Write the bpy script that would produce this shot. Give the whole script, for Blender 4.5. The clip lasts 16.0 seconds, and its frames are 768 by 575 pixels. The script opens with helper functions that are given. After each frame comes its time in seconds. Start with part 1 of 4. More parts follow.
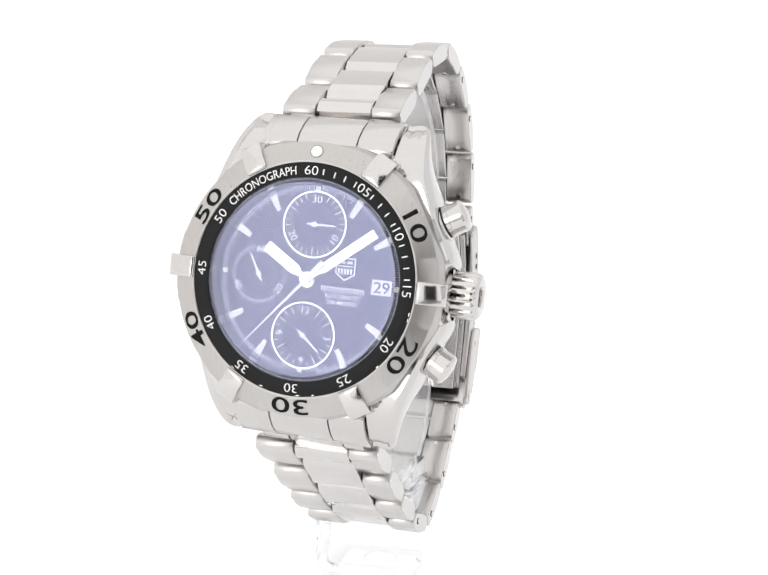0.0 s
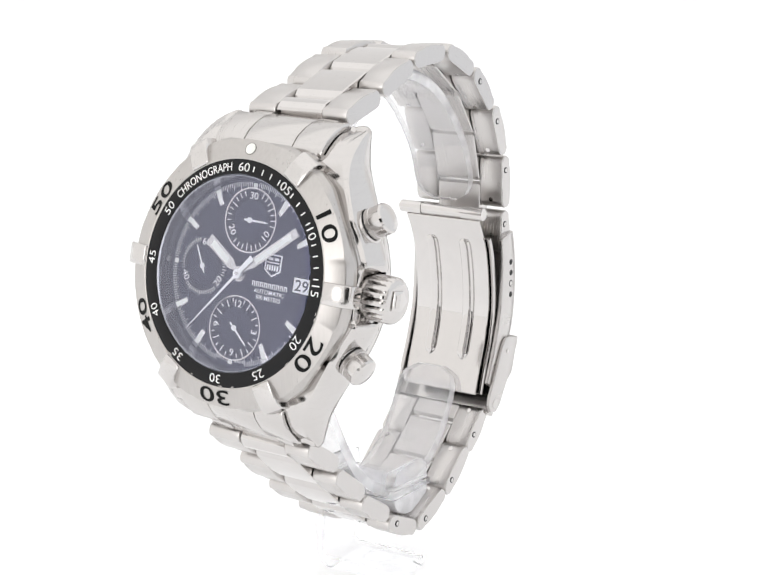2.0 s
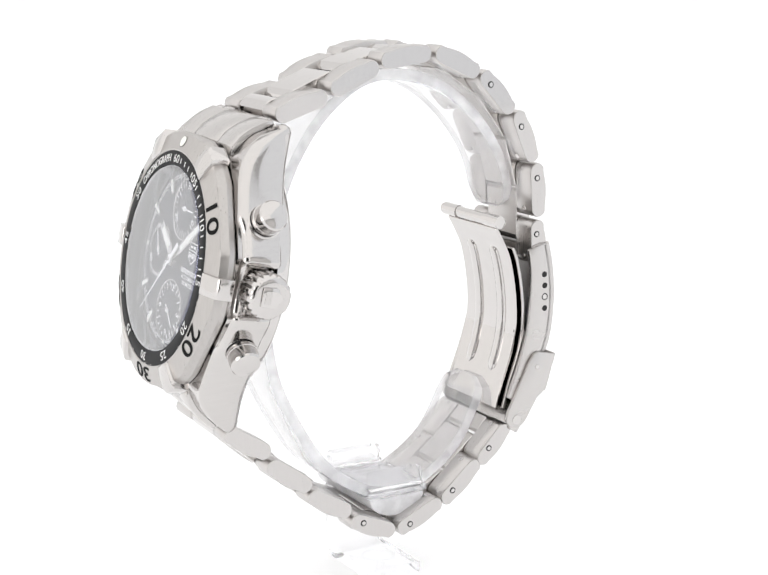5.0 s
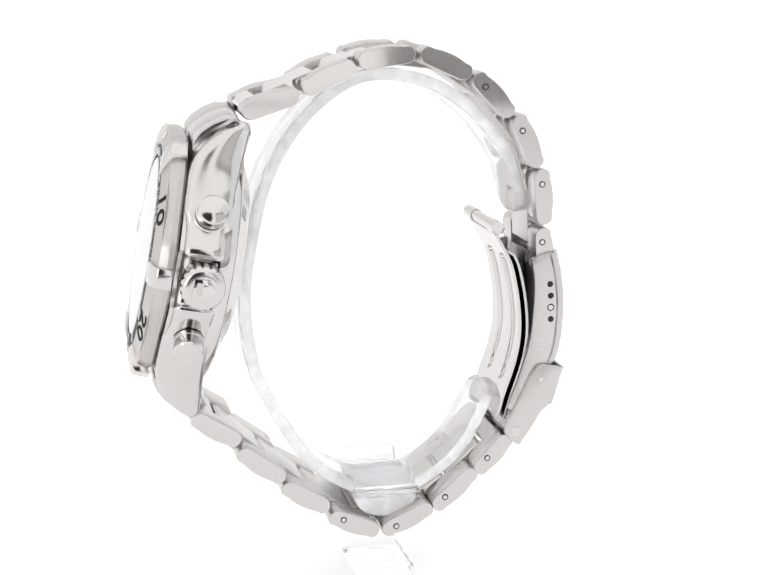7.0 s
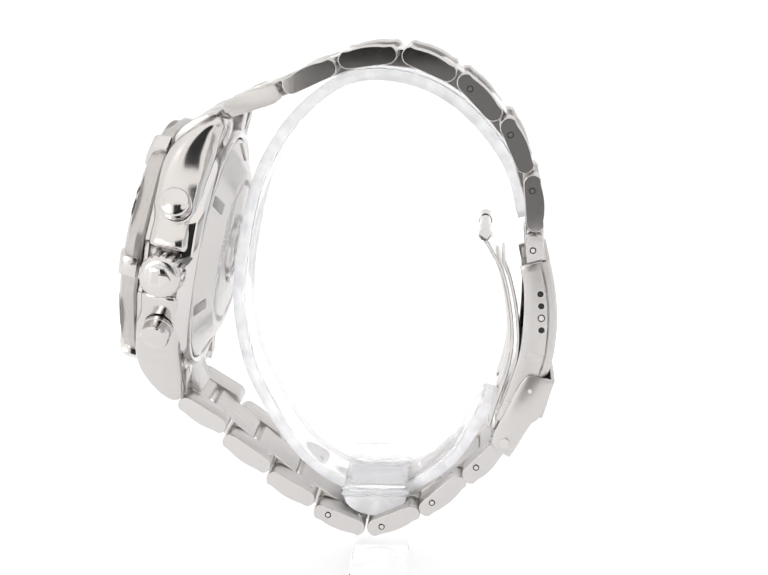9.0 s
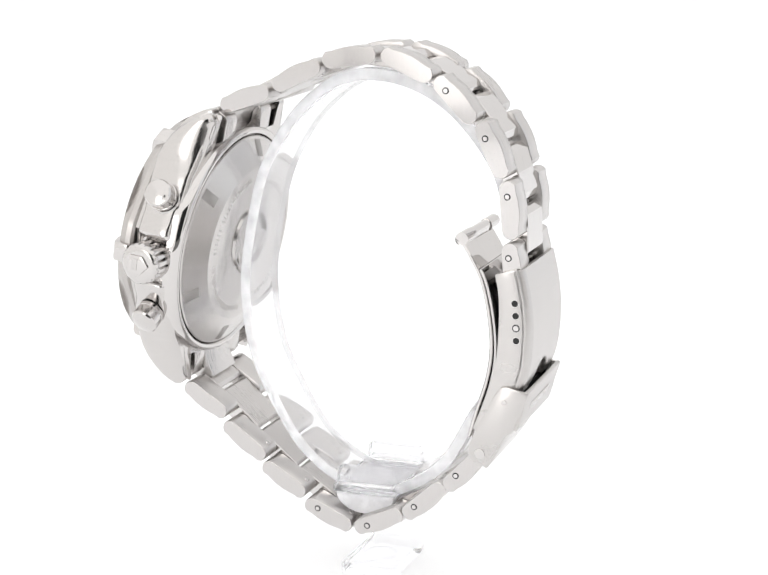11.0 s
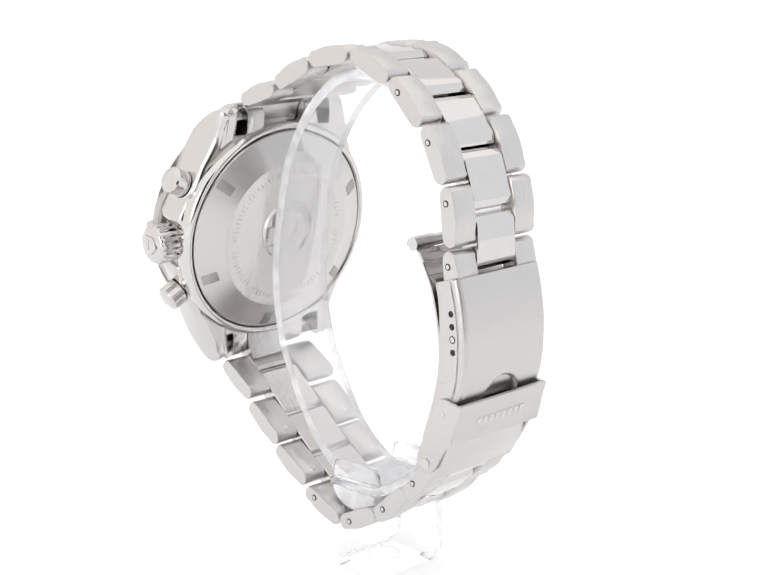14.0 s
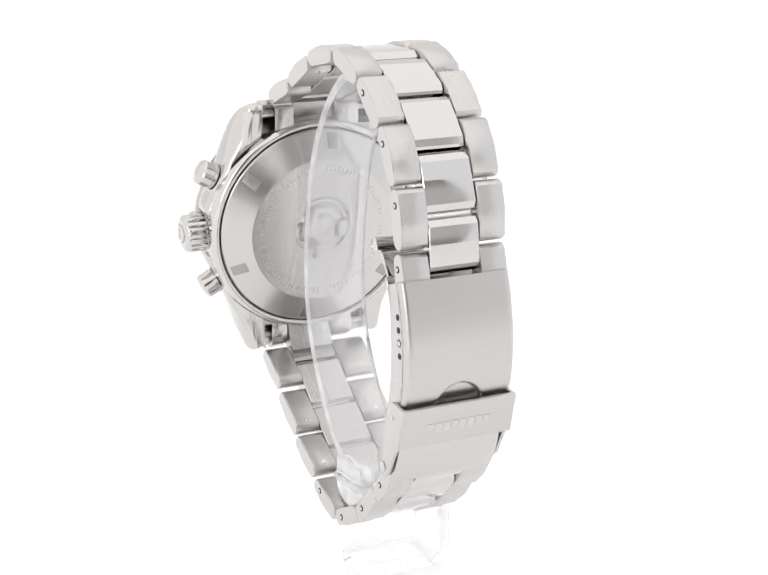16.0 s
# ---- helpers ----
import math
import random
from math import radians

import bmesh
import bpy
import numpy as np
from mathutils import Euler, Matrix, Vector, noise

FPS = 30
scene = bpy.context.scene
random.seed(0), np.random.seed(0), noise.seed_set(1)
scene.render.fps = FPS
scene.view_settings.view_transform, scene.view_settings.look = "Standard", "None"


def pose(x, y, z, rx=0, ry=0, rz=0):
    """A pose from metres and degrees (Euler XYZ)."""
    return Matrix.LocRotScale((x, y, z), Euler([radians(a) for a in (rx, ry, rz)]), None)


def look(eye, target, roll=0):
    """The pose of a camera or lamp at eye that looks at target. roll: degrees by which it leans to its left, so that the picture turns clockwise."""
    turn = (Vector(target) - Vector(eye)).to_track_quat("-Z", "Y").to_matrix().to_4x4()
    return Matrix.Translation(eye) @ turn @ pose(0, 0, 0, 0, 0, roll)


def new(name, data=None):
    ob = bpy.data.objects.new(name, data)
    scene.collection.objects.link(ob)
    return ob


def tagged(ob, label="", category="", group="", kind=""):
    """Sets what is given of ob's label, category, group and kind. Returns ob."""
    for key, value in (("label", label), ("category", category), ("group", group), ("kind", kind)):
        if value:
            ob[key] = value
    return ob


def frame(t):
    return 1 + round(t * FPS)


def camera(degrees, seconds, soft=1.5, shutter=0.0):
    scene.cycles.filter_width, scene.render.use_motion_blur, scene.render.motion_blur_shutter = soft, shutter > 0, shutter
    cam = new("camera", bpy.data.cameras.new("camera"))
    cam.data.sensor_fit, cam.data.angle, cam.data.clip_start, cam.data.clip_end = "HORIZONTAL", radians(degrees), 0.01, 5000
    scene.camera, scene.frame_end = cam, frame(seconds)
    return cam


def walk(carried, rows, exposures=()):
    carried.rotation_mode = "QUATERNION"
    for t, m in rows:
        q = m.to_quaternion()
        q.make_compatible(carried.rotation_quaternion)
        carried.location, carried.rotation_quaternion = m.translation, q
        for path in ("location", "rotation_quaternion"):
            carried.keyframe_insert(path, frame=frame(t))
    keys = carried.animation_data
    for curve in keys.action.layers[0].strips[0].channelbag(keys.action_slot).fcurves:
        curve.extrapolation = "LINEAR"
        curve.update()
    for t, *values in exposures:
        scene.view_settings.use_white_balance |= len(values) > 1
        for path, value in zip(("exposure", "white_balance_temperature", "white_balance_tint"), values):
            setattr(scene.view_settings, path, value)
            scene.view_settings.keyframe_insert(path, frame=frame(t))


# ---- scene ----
cam = camera(29.385, 16.0, soft=1.5)
EYE = Vector((0.0, -0.2425, 0.100))
PAN, PITCH = radians(0.052), radians(11.656)
GAZE = Vector((math.sin(PAN), math.cos(PAN), -math.tan(PITCH)))
CAMERA_POSE = look(EYE, EYE + GAZE, -0.544)
walk(cam, [(0.0, CAMERA_POSE), (16.0, CAMERA_POSE)])

# ---------------------------------------------------------------- light
world = bpy.data.worlds.new("studio_air")
scene.world = world
world.use_nodes = True
world.node_tree.nodes["Background"].inputs[0].default_value = (1.0, 0.985, 0.97, 1)
world.node_tree.nodes["Background"].inputs[1].default_value = 0.25
scene.view_settings.exposure = 0.0
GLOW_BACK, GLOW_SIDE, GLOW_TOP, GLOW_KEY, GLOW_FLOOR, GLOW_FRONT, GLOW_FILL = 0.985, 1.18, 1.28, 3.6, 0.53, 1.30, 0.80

# ---------------------------------------------------------------- materials


def nodes_of(name):
    m = bpy.data.materials.new(name)
    m.use_nodes = True
    nt = m.node_tree
    return m, nt, nt.nodes["Principled BSDF"]


def steel(name, base, rough, spread=0.05, stretch=(150, 3000, 120), bump=0.012, streak=0.03):
    """Stainless steel: fine grain drawn out along one way, faint smudges at a larger scale."""
    m, nt, b = nodes_of(name)
    tc = nt.nodes.new("ShaderNodeTexCoord")
    mp = nt.nodes.new("ShaderNodeMapping")
    mp.inputs["Scale"].default_value = stretch
    nt.links.new(tc.outputs["Object"], mp.inputs["Vector"])
    grain = nt.nodes.new("ShaderNodeTexNoise")
    grain.inputs["Scale"].default_value = 1.0
    grain.inputs["Detail"].default_value = 3.0
    nt.links.new(mp.outputs["Vector"], grain.inputs["Vector"])
    smudge = nt.nodes.new("ShaderNodeTexNoise")
    smudge.inputs["Scale"].default_value = 110.0
    smudge.inputs["Detail"].default_value = 4.0
    nt.links.new(tc.outputs["Object"], smudge.inputs["Vector"])
    mix = nt.nodes.new("ShaderNodeMath")
    mix.operation = "ADD"
    nt.links.new(grain.outputs["Fac"], mix.inputs[0])
    nt.links.new(smudge.outputs["Fac"], mix.inputs[1])
    rr = nt.nodes.new("ShaderNodeMapRange")
    rr.inputs["From Min"].default_value, rr.inputs["From Max"].default_value = 0.6, 1.4
    rr.inputs["To Min"].default_value, rr.inputs["To Max"].default_value = max(0.02, rough - spread), rough + spread
    nt.links.new(mix.outputs[0], rr.inputs["Value"])
    nt.links.new(rr.outputs["Result"], b.inputs["Roughness"])
    ramp = nt.nodes.new("ShaderNodeMixRGB")
    ramp.inputs[1].default_value = (*[c * (1 - streak) for c in base], 1)
    ramp.inputs[2].default_value = (*[min(1, c * (1 + streak)) for c in base], 1)
    nt.links.new(grain.outputs["Fac"], ramp.inputs[0])
    nt.links.new(ramp.outputs[0], b.inputs["Base Color"])
    b.inputs["Metallic"].default_value = 1.0
    if bump:
        bp = nt.nodes.new("ShaderNodeBump")
        bp.inputs["Strength"].default_value = bump
        bp.inputs["Distance"].default_value = 0.00003
        nt.links.new(grain.outputs["Fac"], bp.inputs["Height"])
        nt.links.new(bp.outputs["Normal"], b.inputs["Normal"])
    return m


def paint(name, base, rough, metallic=0.0, grain=600.0, amount=0.06):
    m, nt, b = nodes_of(name)
    tc = nt.nodes.new("ShaderNodeTexCoord")
    nz = nt.nodes.new("ShaderNodeTexNoise")
    nz.inputs["Scale"].default_value = grain
    nz.inputs["Detail"].default_value = 5.0
    nt.links.new(tc.outputs["Object"], nz.inputs["Vector"])
    mx = nt.nodes.new("ShaderNodeMixRGB")
    mx.inputs[1].default_value = (*[c * (1 - amount) for c in base], 1)
    mx.inputs[2].default_value = (*[min(1, c * (1 + amount)) for c in base], 1)
    nt.links.new(nz.outputs["Fac"], mx.inputs[0])
    nt.links.new(mx.outputs[0], b.inputs["Base Color"])
    b.inputs["Roughness"].default_value = rough
    b.inputs["Metallic"].default_value = metallic
    return m


def glow(name, color, strength):
    m = bpy.data.materials.new(name)
    m.use_nodes = True
    nt = m.node_tree
    nt.nodes.remove(nt.nodes["Principled BSDF"])
    e = nt.nodes.new("ShaderNodeEmission")
    e.inputs[0].default_value = (*color, 1)
    e.inputs[1].default_value = strength
    nt.links.new(e.outputs[0], nt.nodes["Material Output"].inputs["Surface"])
    return m


def softbox_face(strength, wide, side, rim):
    """A softbox's fabric: its light falls off towards the sides."""
    m = glow("softbox_diffuser", (1.0, 0.985, 0.97), strength)
    nt = m.node_tree
    tc = nt.nodes.new("ShaderNodeTexCoord")
    sp = nt.nodes.new("ShaderNodeSeparateXYZ")
    nt.links.new(tc.outputs["Object"], sp.inputs[0])
    last = None
    for axis, full, none, least in (("X", wide, side, rim), ("Z", 0.06, 0.12, 0.5)):
        ab = nt.nodes.new("ShaderNodeMath")
        ab.operation = "ABSOLUTE"
        nt.links.new(sp.outputs[axis], ab.inputs[0])
        mr = nt.nodes.new("ShaderNodeMapRange")
        mr.interpolation_type = "SMOOTHSTEP"
        mr.inputs["From Min"].default_value, mr.inputs["From Max"].default_value = full, none
        mr.inputs["To Min"].default_value, mr.inputs["To Max"].default_value = 1.0, least
        nt.links.new(ab.outputs[0], mr.inputs["Value"])
        mu = nt.nodes.new("ShaderNodeMath")
        mu.operation = "MULTIPLY"
        nt.links.new(mr.outputs["Result"], mu.inputs[0])
        mu.inputs[1].default_value = strength
        if last:
            nt.links.new(last.outputs[0], mu.inputs[1])
        last = mu
    nt.links.new(last.outputs[0], nt.nodes["Emission"].inputs["Strength"])
    return m


def clear(name, tint, gloss_tint, normal_gloss, rough=0.0):
    """A clear sheet: see-through, with a gloss that follows the angle of view."""
    m = bpy.data.materials.new(name)
    m.use_nodes = True
    nt = m.node_tree
    nt.nodes.remove(nt.nodes["Principled BSDF"])
    tr = nt.nodes.new("ShaderNodeBsdfTransparent")
    tr.inputs[0].default_value = (*tint, 1)
    gl = nt.nodes.new("ShaderNodeBsdfGlossy")
    gl.inputs["Color"].default_value = (*gloss_tint, 1)
    gl.inputs["Roughness"].default_value = rough
    lw = nt.nodes.new("ShaderNodeLayerWeight")
    lw.inputs["Blend"].default_value = 0.5
    pw = nt.nodes.new("ShaderNodeMath")
    pw.operation = "POWER"
    pw.inputs[1].default_value = 2.8
    nt.links.new(lw.outputs["Facing"], pw.inputs[0])
    fr = nt.nodes.new("ShaderNodeMath")
    fr.operation = "MULTIPLY_ADD"
    fr.inputs[1].default_value, fr.inputs[2].default_value = 1.0 - normal_gloss, normal_gloss
    nt.links.new(pw.outputs[0], fr.inputs[0])
    # the coating's blue tinge fades towards grazing angles
    tg = nt.nodes.new("ShaderNodeMath")
    tg.operation = "MULTIPLY"
    tg.use_clamp = True
    tg.inputs[1].default_value = 2.0
    nt.links.new(lw.outputs["Facing"], tg.inputs[0])
    tint_mix = nt.nodes.new("ShaderNodeMixRGB")
    tint_mix.inputs[1].default_value, tint_mix.inputs[2].default_value = (*gloss_tint, 1), (1, 1, 1, 1)
    nt.links.new(tg.outputs[0], tint_mix.inputs[0])
    nt.links.new(tint_mix.outputs[0], gl.inputs["Color"])
    mx = nt.nodes.new("ShaderNodeMixShader")
    nt.links.new(fr.outputs[0], mx.inputs[0])
    nt.links.new(tr.outputs[0], mx.inputs[1])
    nt.links.new(gl.outputs[0], mx.inputs[2])
    nt.links.new(mx.outputs[0], nt.nodes["Material Output"].inputs["Surface"])
    return m


def acrylic(name, rough, scuff, milk, ior=1.18):
    """Clear cast plastic: refraction, fine scuffs that blur it here and there, and a faint milky body."""
    m, nt, b = nodes_of(name)
    b.inputs["Base Color"].default_value = (0.995, 0.995, 1.0, 1)
    b.inputs["Transmission Weight"].default_value = 1.0
    b.inputs["IOR"].default_value = ior
    tc = nt.nodes.new("ShaderNodeTexCoord")
    nz = nt.nodes.new("ShaderNodeTexNoise")
    nz.inputs["Scale"].default_value = 260.0
    nz.inputs["Detail"].default_value = 6.0
    nt.links.new(tc.outputs["Object"], nz.inputs["Vector"])

    def spread(lo, hi):
        rr = nt.nodes.new("ShaderNodeMapRange")
        rr.inputs["From Min"].default_value, rr.inputs["From Max"].default_value = 0.4, 0.7
        rr.inputs["To Min"].default_value, rr.inputs["To Max"].default_value = lo, hi
        nt.links.new(nz.outputs["Fac"], rr.inputs["Value"])
        return rr.outputs["Result"]

    nt.links.new(spread(rough, rough + scuff), b.inputs["Roughness"])
    di = nt.nodes.new("ShaderNodeBsdfDiffuse")
    di.inputs[0].default_value = (0.97, 0.97, 0.99, 1)
    tl = nt.nodes.new("ShaderNodeBsdfTranslucent")
    tl.inputs[0].default_value = (0.97, 0.97, 0.99, 1)
    body = nt.nodes.new("ShaderNodeMixShader")
    body.inputs[0].default_value = 0.1
    nt.links.new(di.outputs[0], body.inputs[1])
    nt.links.new(tl.outputs[0], body.inputs[2])
    mx = nt.nodes.new("ShaderNodeMixShader")
    nt.links.new(spread(milk * 0.85, milk * 1.25), mx.inputs[0])
    nt.links.new(b.outputs[0], mx.inputs[1])
    nt.links.new(body.outputs[0], mx.inputs[2])
    nt.links.new(mx.outputs[0], nt.nodes["Material Output"].inputs["Surface"])
    return m


def glowing_sheet(name, base, strength):
    """A white plastic sheet with a glow of its own added, to lift its shadows."""
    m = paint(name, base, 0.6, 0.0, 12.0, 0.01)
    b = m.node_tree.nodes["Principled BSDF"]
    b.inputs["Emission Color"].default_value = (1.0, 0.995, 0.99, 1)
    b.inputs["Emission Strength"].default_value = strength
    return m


STEEL = (0.605, 0.585, 0.572)
BRUSHED = steel("brushed_steel", STEEL, 0.29, 0.04, (150, 9000, 120), 0.006, 0.03)
BRUSHED_TOP = steel("brushed_steel_along", STEEL, 0.30, 0.04, (120, 9000, 150), 0.006, 0.03)
SATIN = steel("satin_steel", STEEL, 0.2, 0.05, (200, 150, 3000), 0.01)
CASESTEEL = steel("case_steel", (0.61, 0.59, 0.577), 0.135, 0.03, (200, 150, 3000), 0.006)
POLISHED = steel("polished_steel", (0.64, 0.62, 0.608), 0.05, 0.025, (500, 500, 500), 0.0)
SIDE = steel("fine_satin_steel", (0.60, 0.58, 0.57), 0.065, 0.025, (5000, 250, 400), 0.01)
BUTTON = steel("satin_button_steel", (0.62, 0.60, 0.588), 0.13, 0.03, (500, 500, 500), 0.0)
BEZEL = steel("brushed_bezel_steel", (0.515, 0.495, 0.48), 0.31, 0.06, (2600, 2600, 180), 0.012, 0.09)
BLACK = paint("black_enamel", (0.010, 0.010, 0.011), 0.5)
BLACK.node_tree.nodes["Principled BSDF"].inputs["Specular IOR Level"].default_value = 0.2
ENGRAVED = paint("engraving_black", (0.010, 0.010, 0.010), 0.6)
ENGRAVED.node_tree.nodes["Principled BSDF"].inputs["Specular IOR Level"].default_value = 0.1
BACKSTEEL = steel("turned_steel", STEEL, 0.25, 0.025, (120, 6000, 120), 0.004)
CLASPSTEEL = steel("clasp_satin_steel", (0.585, 0.565, 0.552), 0.33, 0.03, (150, 120, 6000), 0.008, 0.05)
# plain dark steel: the pip's rim, and painted shade in the clasp's mouth
DARKSTEEL = steel("darkened_steel", (0.26, 0.25, 0.24), 0.3, 0.05, (400, 400, 400), 0.0)
FAINTSTEEL = steel("faint_engraving", (0.575, 0.557, 0.545), 0.3, 0.03, (400, 400, 400), 0.0)
# darker steel that carries the shade of the key slots
NOTCH = steel("notch_shade_steel", (0.4, 0.385, 0.372), 0.4, 0.05, (400, 400, 400), 0.0)
# black in place of the shade inside bores, slots and gaps
HOLE = paint("recess_shade_black", (0.01, 0.01, 0.01), 0.6)
WHITE = paint("white_print", (0.9, 0.9, 0.9), 0.5)
FLANGE = paint("dark_polished_flange", (0.22, 0.225, 0.25), 0.1, 1.0)
LUME = paint("lume", (0.86, 0.87, 0.82), 0.55)
DIAL = paint("dial_blue", (0.013, 0.015, 0.036), 0.5, 0.0, 900.0, 0.03)
DIAL_SUB = paint("dial_blue_turned", (0.010, 0.011, 0.026), 0.45, 0.0, 900.0, 0.03)
for m in (DIAL, DIAL_SUB):
    m.node_tree.nodes["Principled BSDF"].inputs["Specular IOR Level"].default_value = 0.2
CRYSTAL = clear("sapphire_crystal", (0.96, 0.97, 1.0), (0.62, 0.655, 1.0), 0.155)
ACRYLIC = acrylic("clear_acrylic", 0.03, 0.06, 0.17, 1.07)
FROSTED = acrylic("frosted_acrylic", 0.2, 0.1, 0.85, 1.12)
CUT_EDGE = acrylic("pale_acrylic_edge", 0.15, 0.1, 0.4, 1.07)
FOOT = acrylic("clear_acrylic_foot", 0.02, 0.05, 0.08, 1.16)
MILKY = acrylic("cut_acrylic", 0.05, 0.06, 0.1, 1.12)
# the added even glow whitens the floor
TABLETOP = glowing_sheet("white_sheet_glow", (0.53, 0.535, 0.545), GLOW_FLOOR)
GAP = paint("dark_room", (0.02, 0.02, 0.02), 0.9)

# ---------------------------------------------------------------- mesh helpers (millimetres in, metres out)
MM = 0.001
TABLE = Matrix.Translation((0, 0, 0.100)) @ Matrix.Diagonal((MM, MM, MM, 1))
HEAD = TABLE @ Matrix(((-0.0274, 0.9799, 0.1974, -38.2), (-0.9978, -0.015, -0.0643, 0.25), (-0.0600, -0.1987, 0.9782, -41.2), (0, 0, 0, 1)))
BAND = TABLE @ Matrix.Translation((0, -1.8, 0.24)) @ Matrix.Rotation(radians(1.5), 4, "X")

CLASP = BAND @ Matrix.Translation((0, -0.55, 0))


def part(name, bm, material, parent, label="", xf=None, smooth=True, angle=32.0):
    """Links a bmesh as one mesh object under a thing or a part."""
    if xf is not None:
        bm.transform(xf)
    bmesh.ops.recalc_face_normals(bm, faces=bm.faces[:])
    if smooth:
        limit = radians(angle)
        for f in bm.faces:
            f.smooth = True
        for e in bm.edges:
            if len(e.link_faces) == 2 and e.calc_face_angle(0) > limit:
                e.smooth = False
    me = bpy.data.meshes.new(name)
    bm.to_mesh(me)
    bm.free()
    me.materials.append(material)
    ob = new(name, me)
    ob.parent = parent
    if label:
        tagged(ob, label)
    return ob


def join(*bms):
    out = bmesh.new()
    for b in bms:
        me = bpy.data.meshes.new("tmp")
        b.to_mesh(me)
        b.free()
        out.from_mesh(me)
        bpy.data.meshes.remove(me)
    return out


def bevel(bm, width, segments=2, angle=30.0):
    edges = [e for e in bm.edges if len(e.link_faces) == 2 and e.calc_face_angle(0) > radians(angle)]
    bmesh.ops.bevel(bm, geom=edges, offset=width, offset_type="OFFSET", segments=segments, profile=0.5, affect="EDGES", clamp_overlap=True)
    return bm


def box(x0, x1, y0, y1, z0, z1, b=0.0, seg=2):
    bm = bmesh.new()
    bmesh.ops.create_cube(bm, size=1.0)
    bm.transform(Matrix.Translation(((x0 + x1) / 2, (y0 + y1) / 2, (z0 + z1) / 2)) @ Matrix.Diagonal((x1 - x0, y1 - y0, z1 - z0, 1)))
    return bevel(bm, b, seg) if b else bm


def prism(points, lo, hi, axis="y", b=0.0, seg=2):
    """A closed outline drawn out along an axis; the outline's two numbers are the other two axes in order."""
    bm = bmesh.new()

    def at(p, w):
        return {"y": (p[0], w, p[1]), "x": (w, p[0], p[1]), "z": (p[0], p[1], w)}[axis]

    a = [bm.verts.new(at(p, lo)) for p in points]
    c = [bm.verts.new(at(p, hi)) for p in points]
    bm.faces.new(a)
    bm.faces.new(c[::-1])
    n = len(points)
    for i in range(n):
        bm.faces.new((a[i], c[i], c[(i + 1) % n], a[(i + 1) % n]))
    bmesh.ops.recalc_face_normals(bm, faces=bm.faces[:])
    return bevel(bm, b, seg) if b else bm


def lathe(profile, steps=96, radius_of=None):
    """Turns (r, y) pairs round the dial's axis Y. Ends with r = 0 close at the axis."""
    bm = bmesh.new()
    rings = []
    for r, y in profile:
        if r == 0:
            rings.append([bm.verts.new((0, y, 0))])
            continue
        ring = []
        for i in range(steps):
            a = 2 * math.pi * i / steps
            q = radius_of(r, y, a) if radius_of else r
            ring.append(bm.verts.new((q * math.sin(a), y, q * math.cos(a))))
        rings.append(ring)
    for p, q in zip(rings, rings[1:]):
        for i in range(steps):
            j = (i + 1) % steps
            if len(p) == 1:
                bm.faces.new((p[0], q[i], q[j]))
            elif len(q) == 1:
                bm.faces.new((p[i], q[0], p[j]))
            else:
                bm.faces.new((p[i], q[i], q[j], p[j]))
    return bm


def rod(a, c, r, steps=24, r2=None):
    a, c = Vector(a), Vector(c)
    bm = bmesh.new()
    bmesh.ops.create_cone(bm, cap_ends=True, segments=steps, radius1=r, radius2=r if r2 is None else r2, depth=(c - a).length)
    bm.transform(Matrix.Translation((a + c) / 2) @ (c - a).to_track_quat("Z", "Y").to_matrix().to_4x4())
    return bm


def sheet_along(path, half, thick, lo=None):
    """A curved plate: a run of (x, z) swept over the width y, with a thickness inwards."""
    pts = [Vector(p) for p in path]
    out, inn = [], []
    for i, p in enumerate(pts):
        d = (pts[min(i + 1, len(pts) - 1)] - pts[max(i - 1, 0)]).normalized()
        nrm = Vector((-d.y, d.x))
        out.append(p)
        inn.append(p - nrm * thick)
    return prism([tuple(p) for p in out] + [tuple(p) for p in inn[::-1]], -half if lo is None else lo, half)


def curve_points(ctrl, n):
    """A smooth run (Catmull-Rom) through a few control points."""
    pts = [Vector(p) for p in ctrl]
    pts = [2 * pts[0] - pts[1]] + pts + [2 * pts[-1] - pts[-2]]
    out = []
    for i in range(1, len(pts) - 2):
        for k in range(n):
            t = k / n
            p0, p1, p2, p3 = pts[i - 1:i + 3]
            out.append(0.5 * (2 * p1 + (p2 - p0) * t + (2 * p0 - 5 * p1 + 4 * p2 - p3) * t * t + (3 * p1 - p0 - 3 * p2 + p3) * t ** 3))
    out.append(pts[-2])
    return [tuple(p) for p in out]


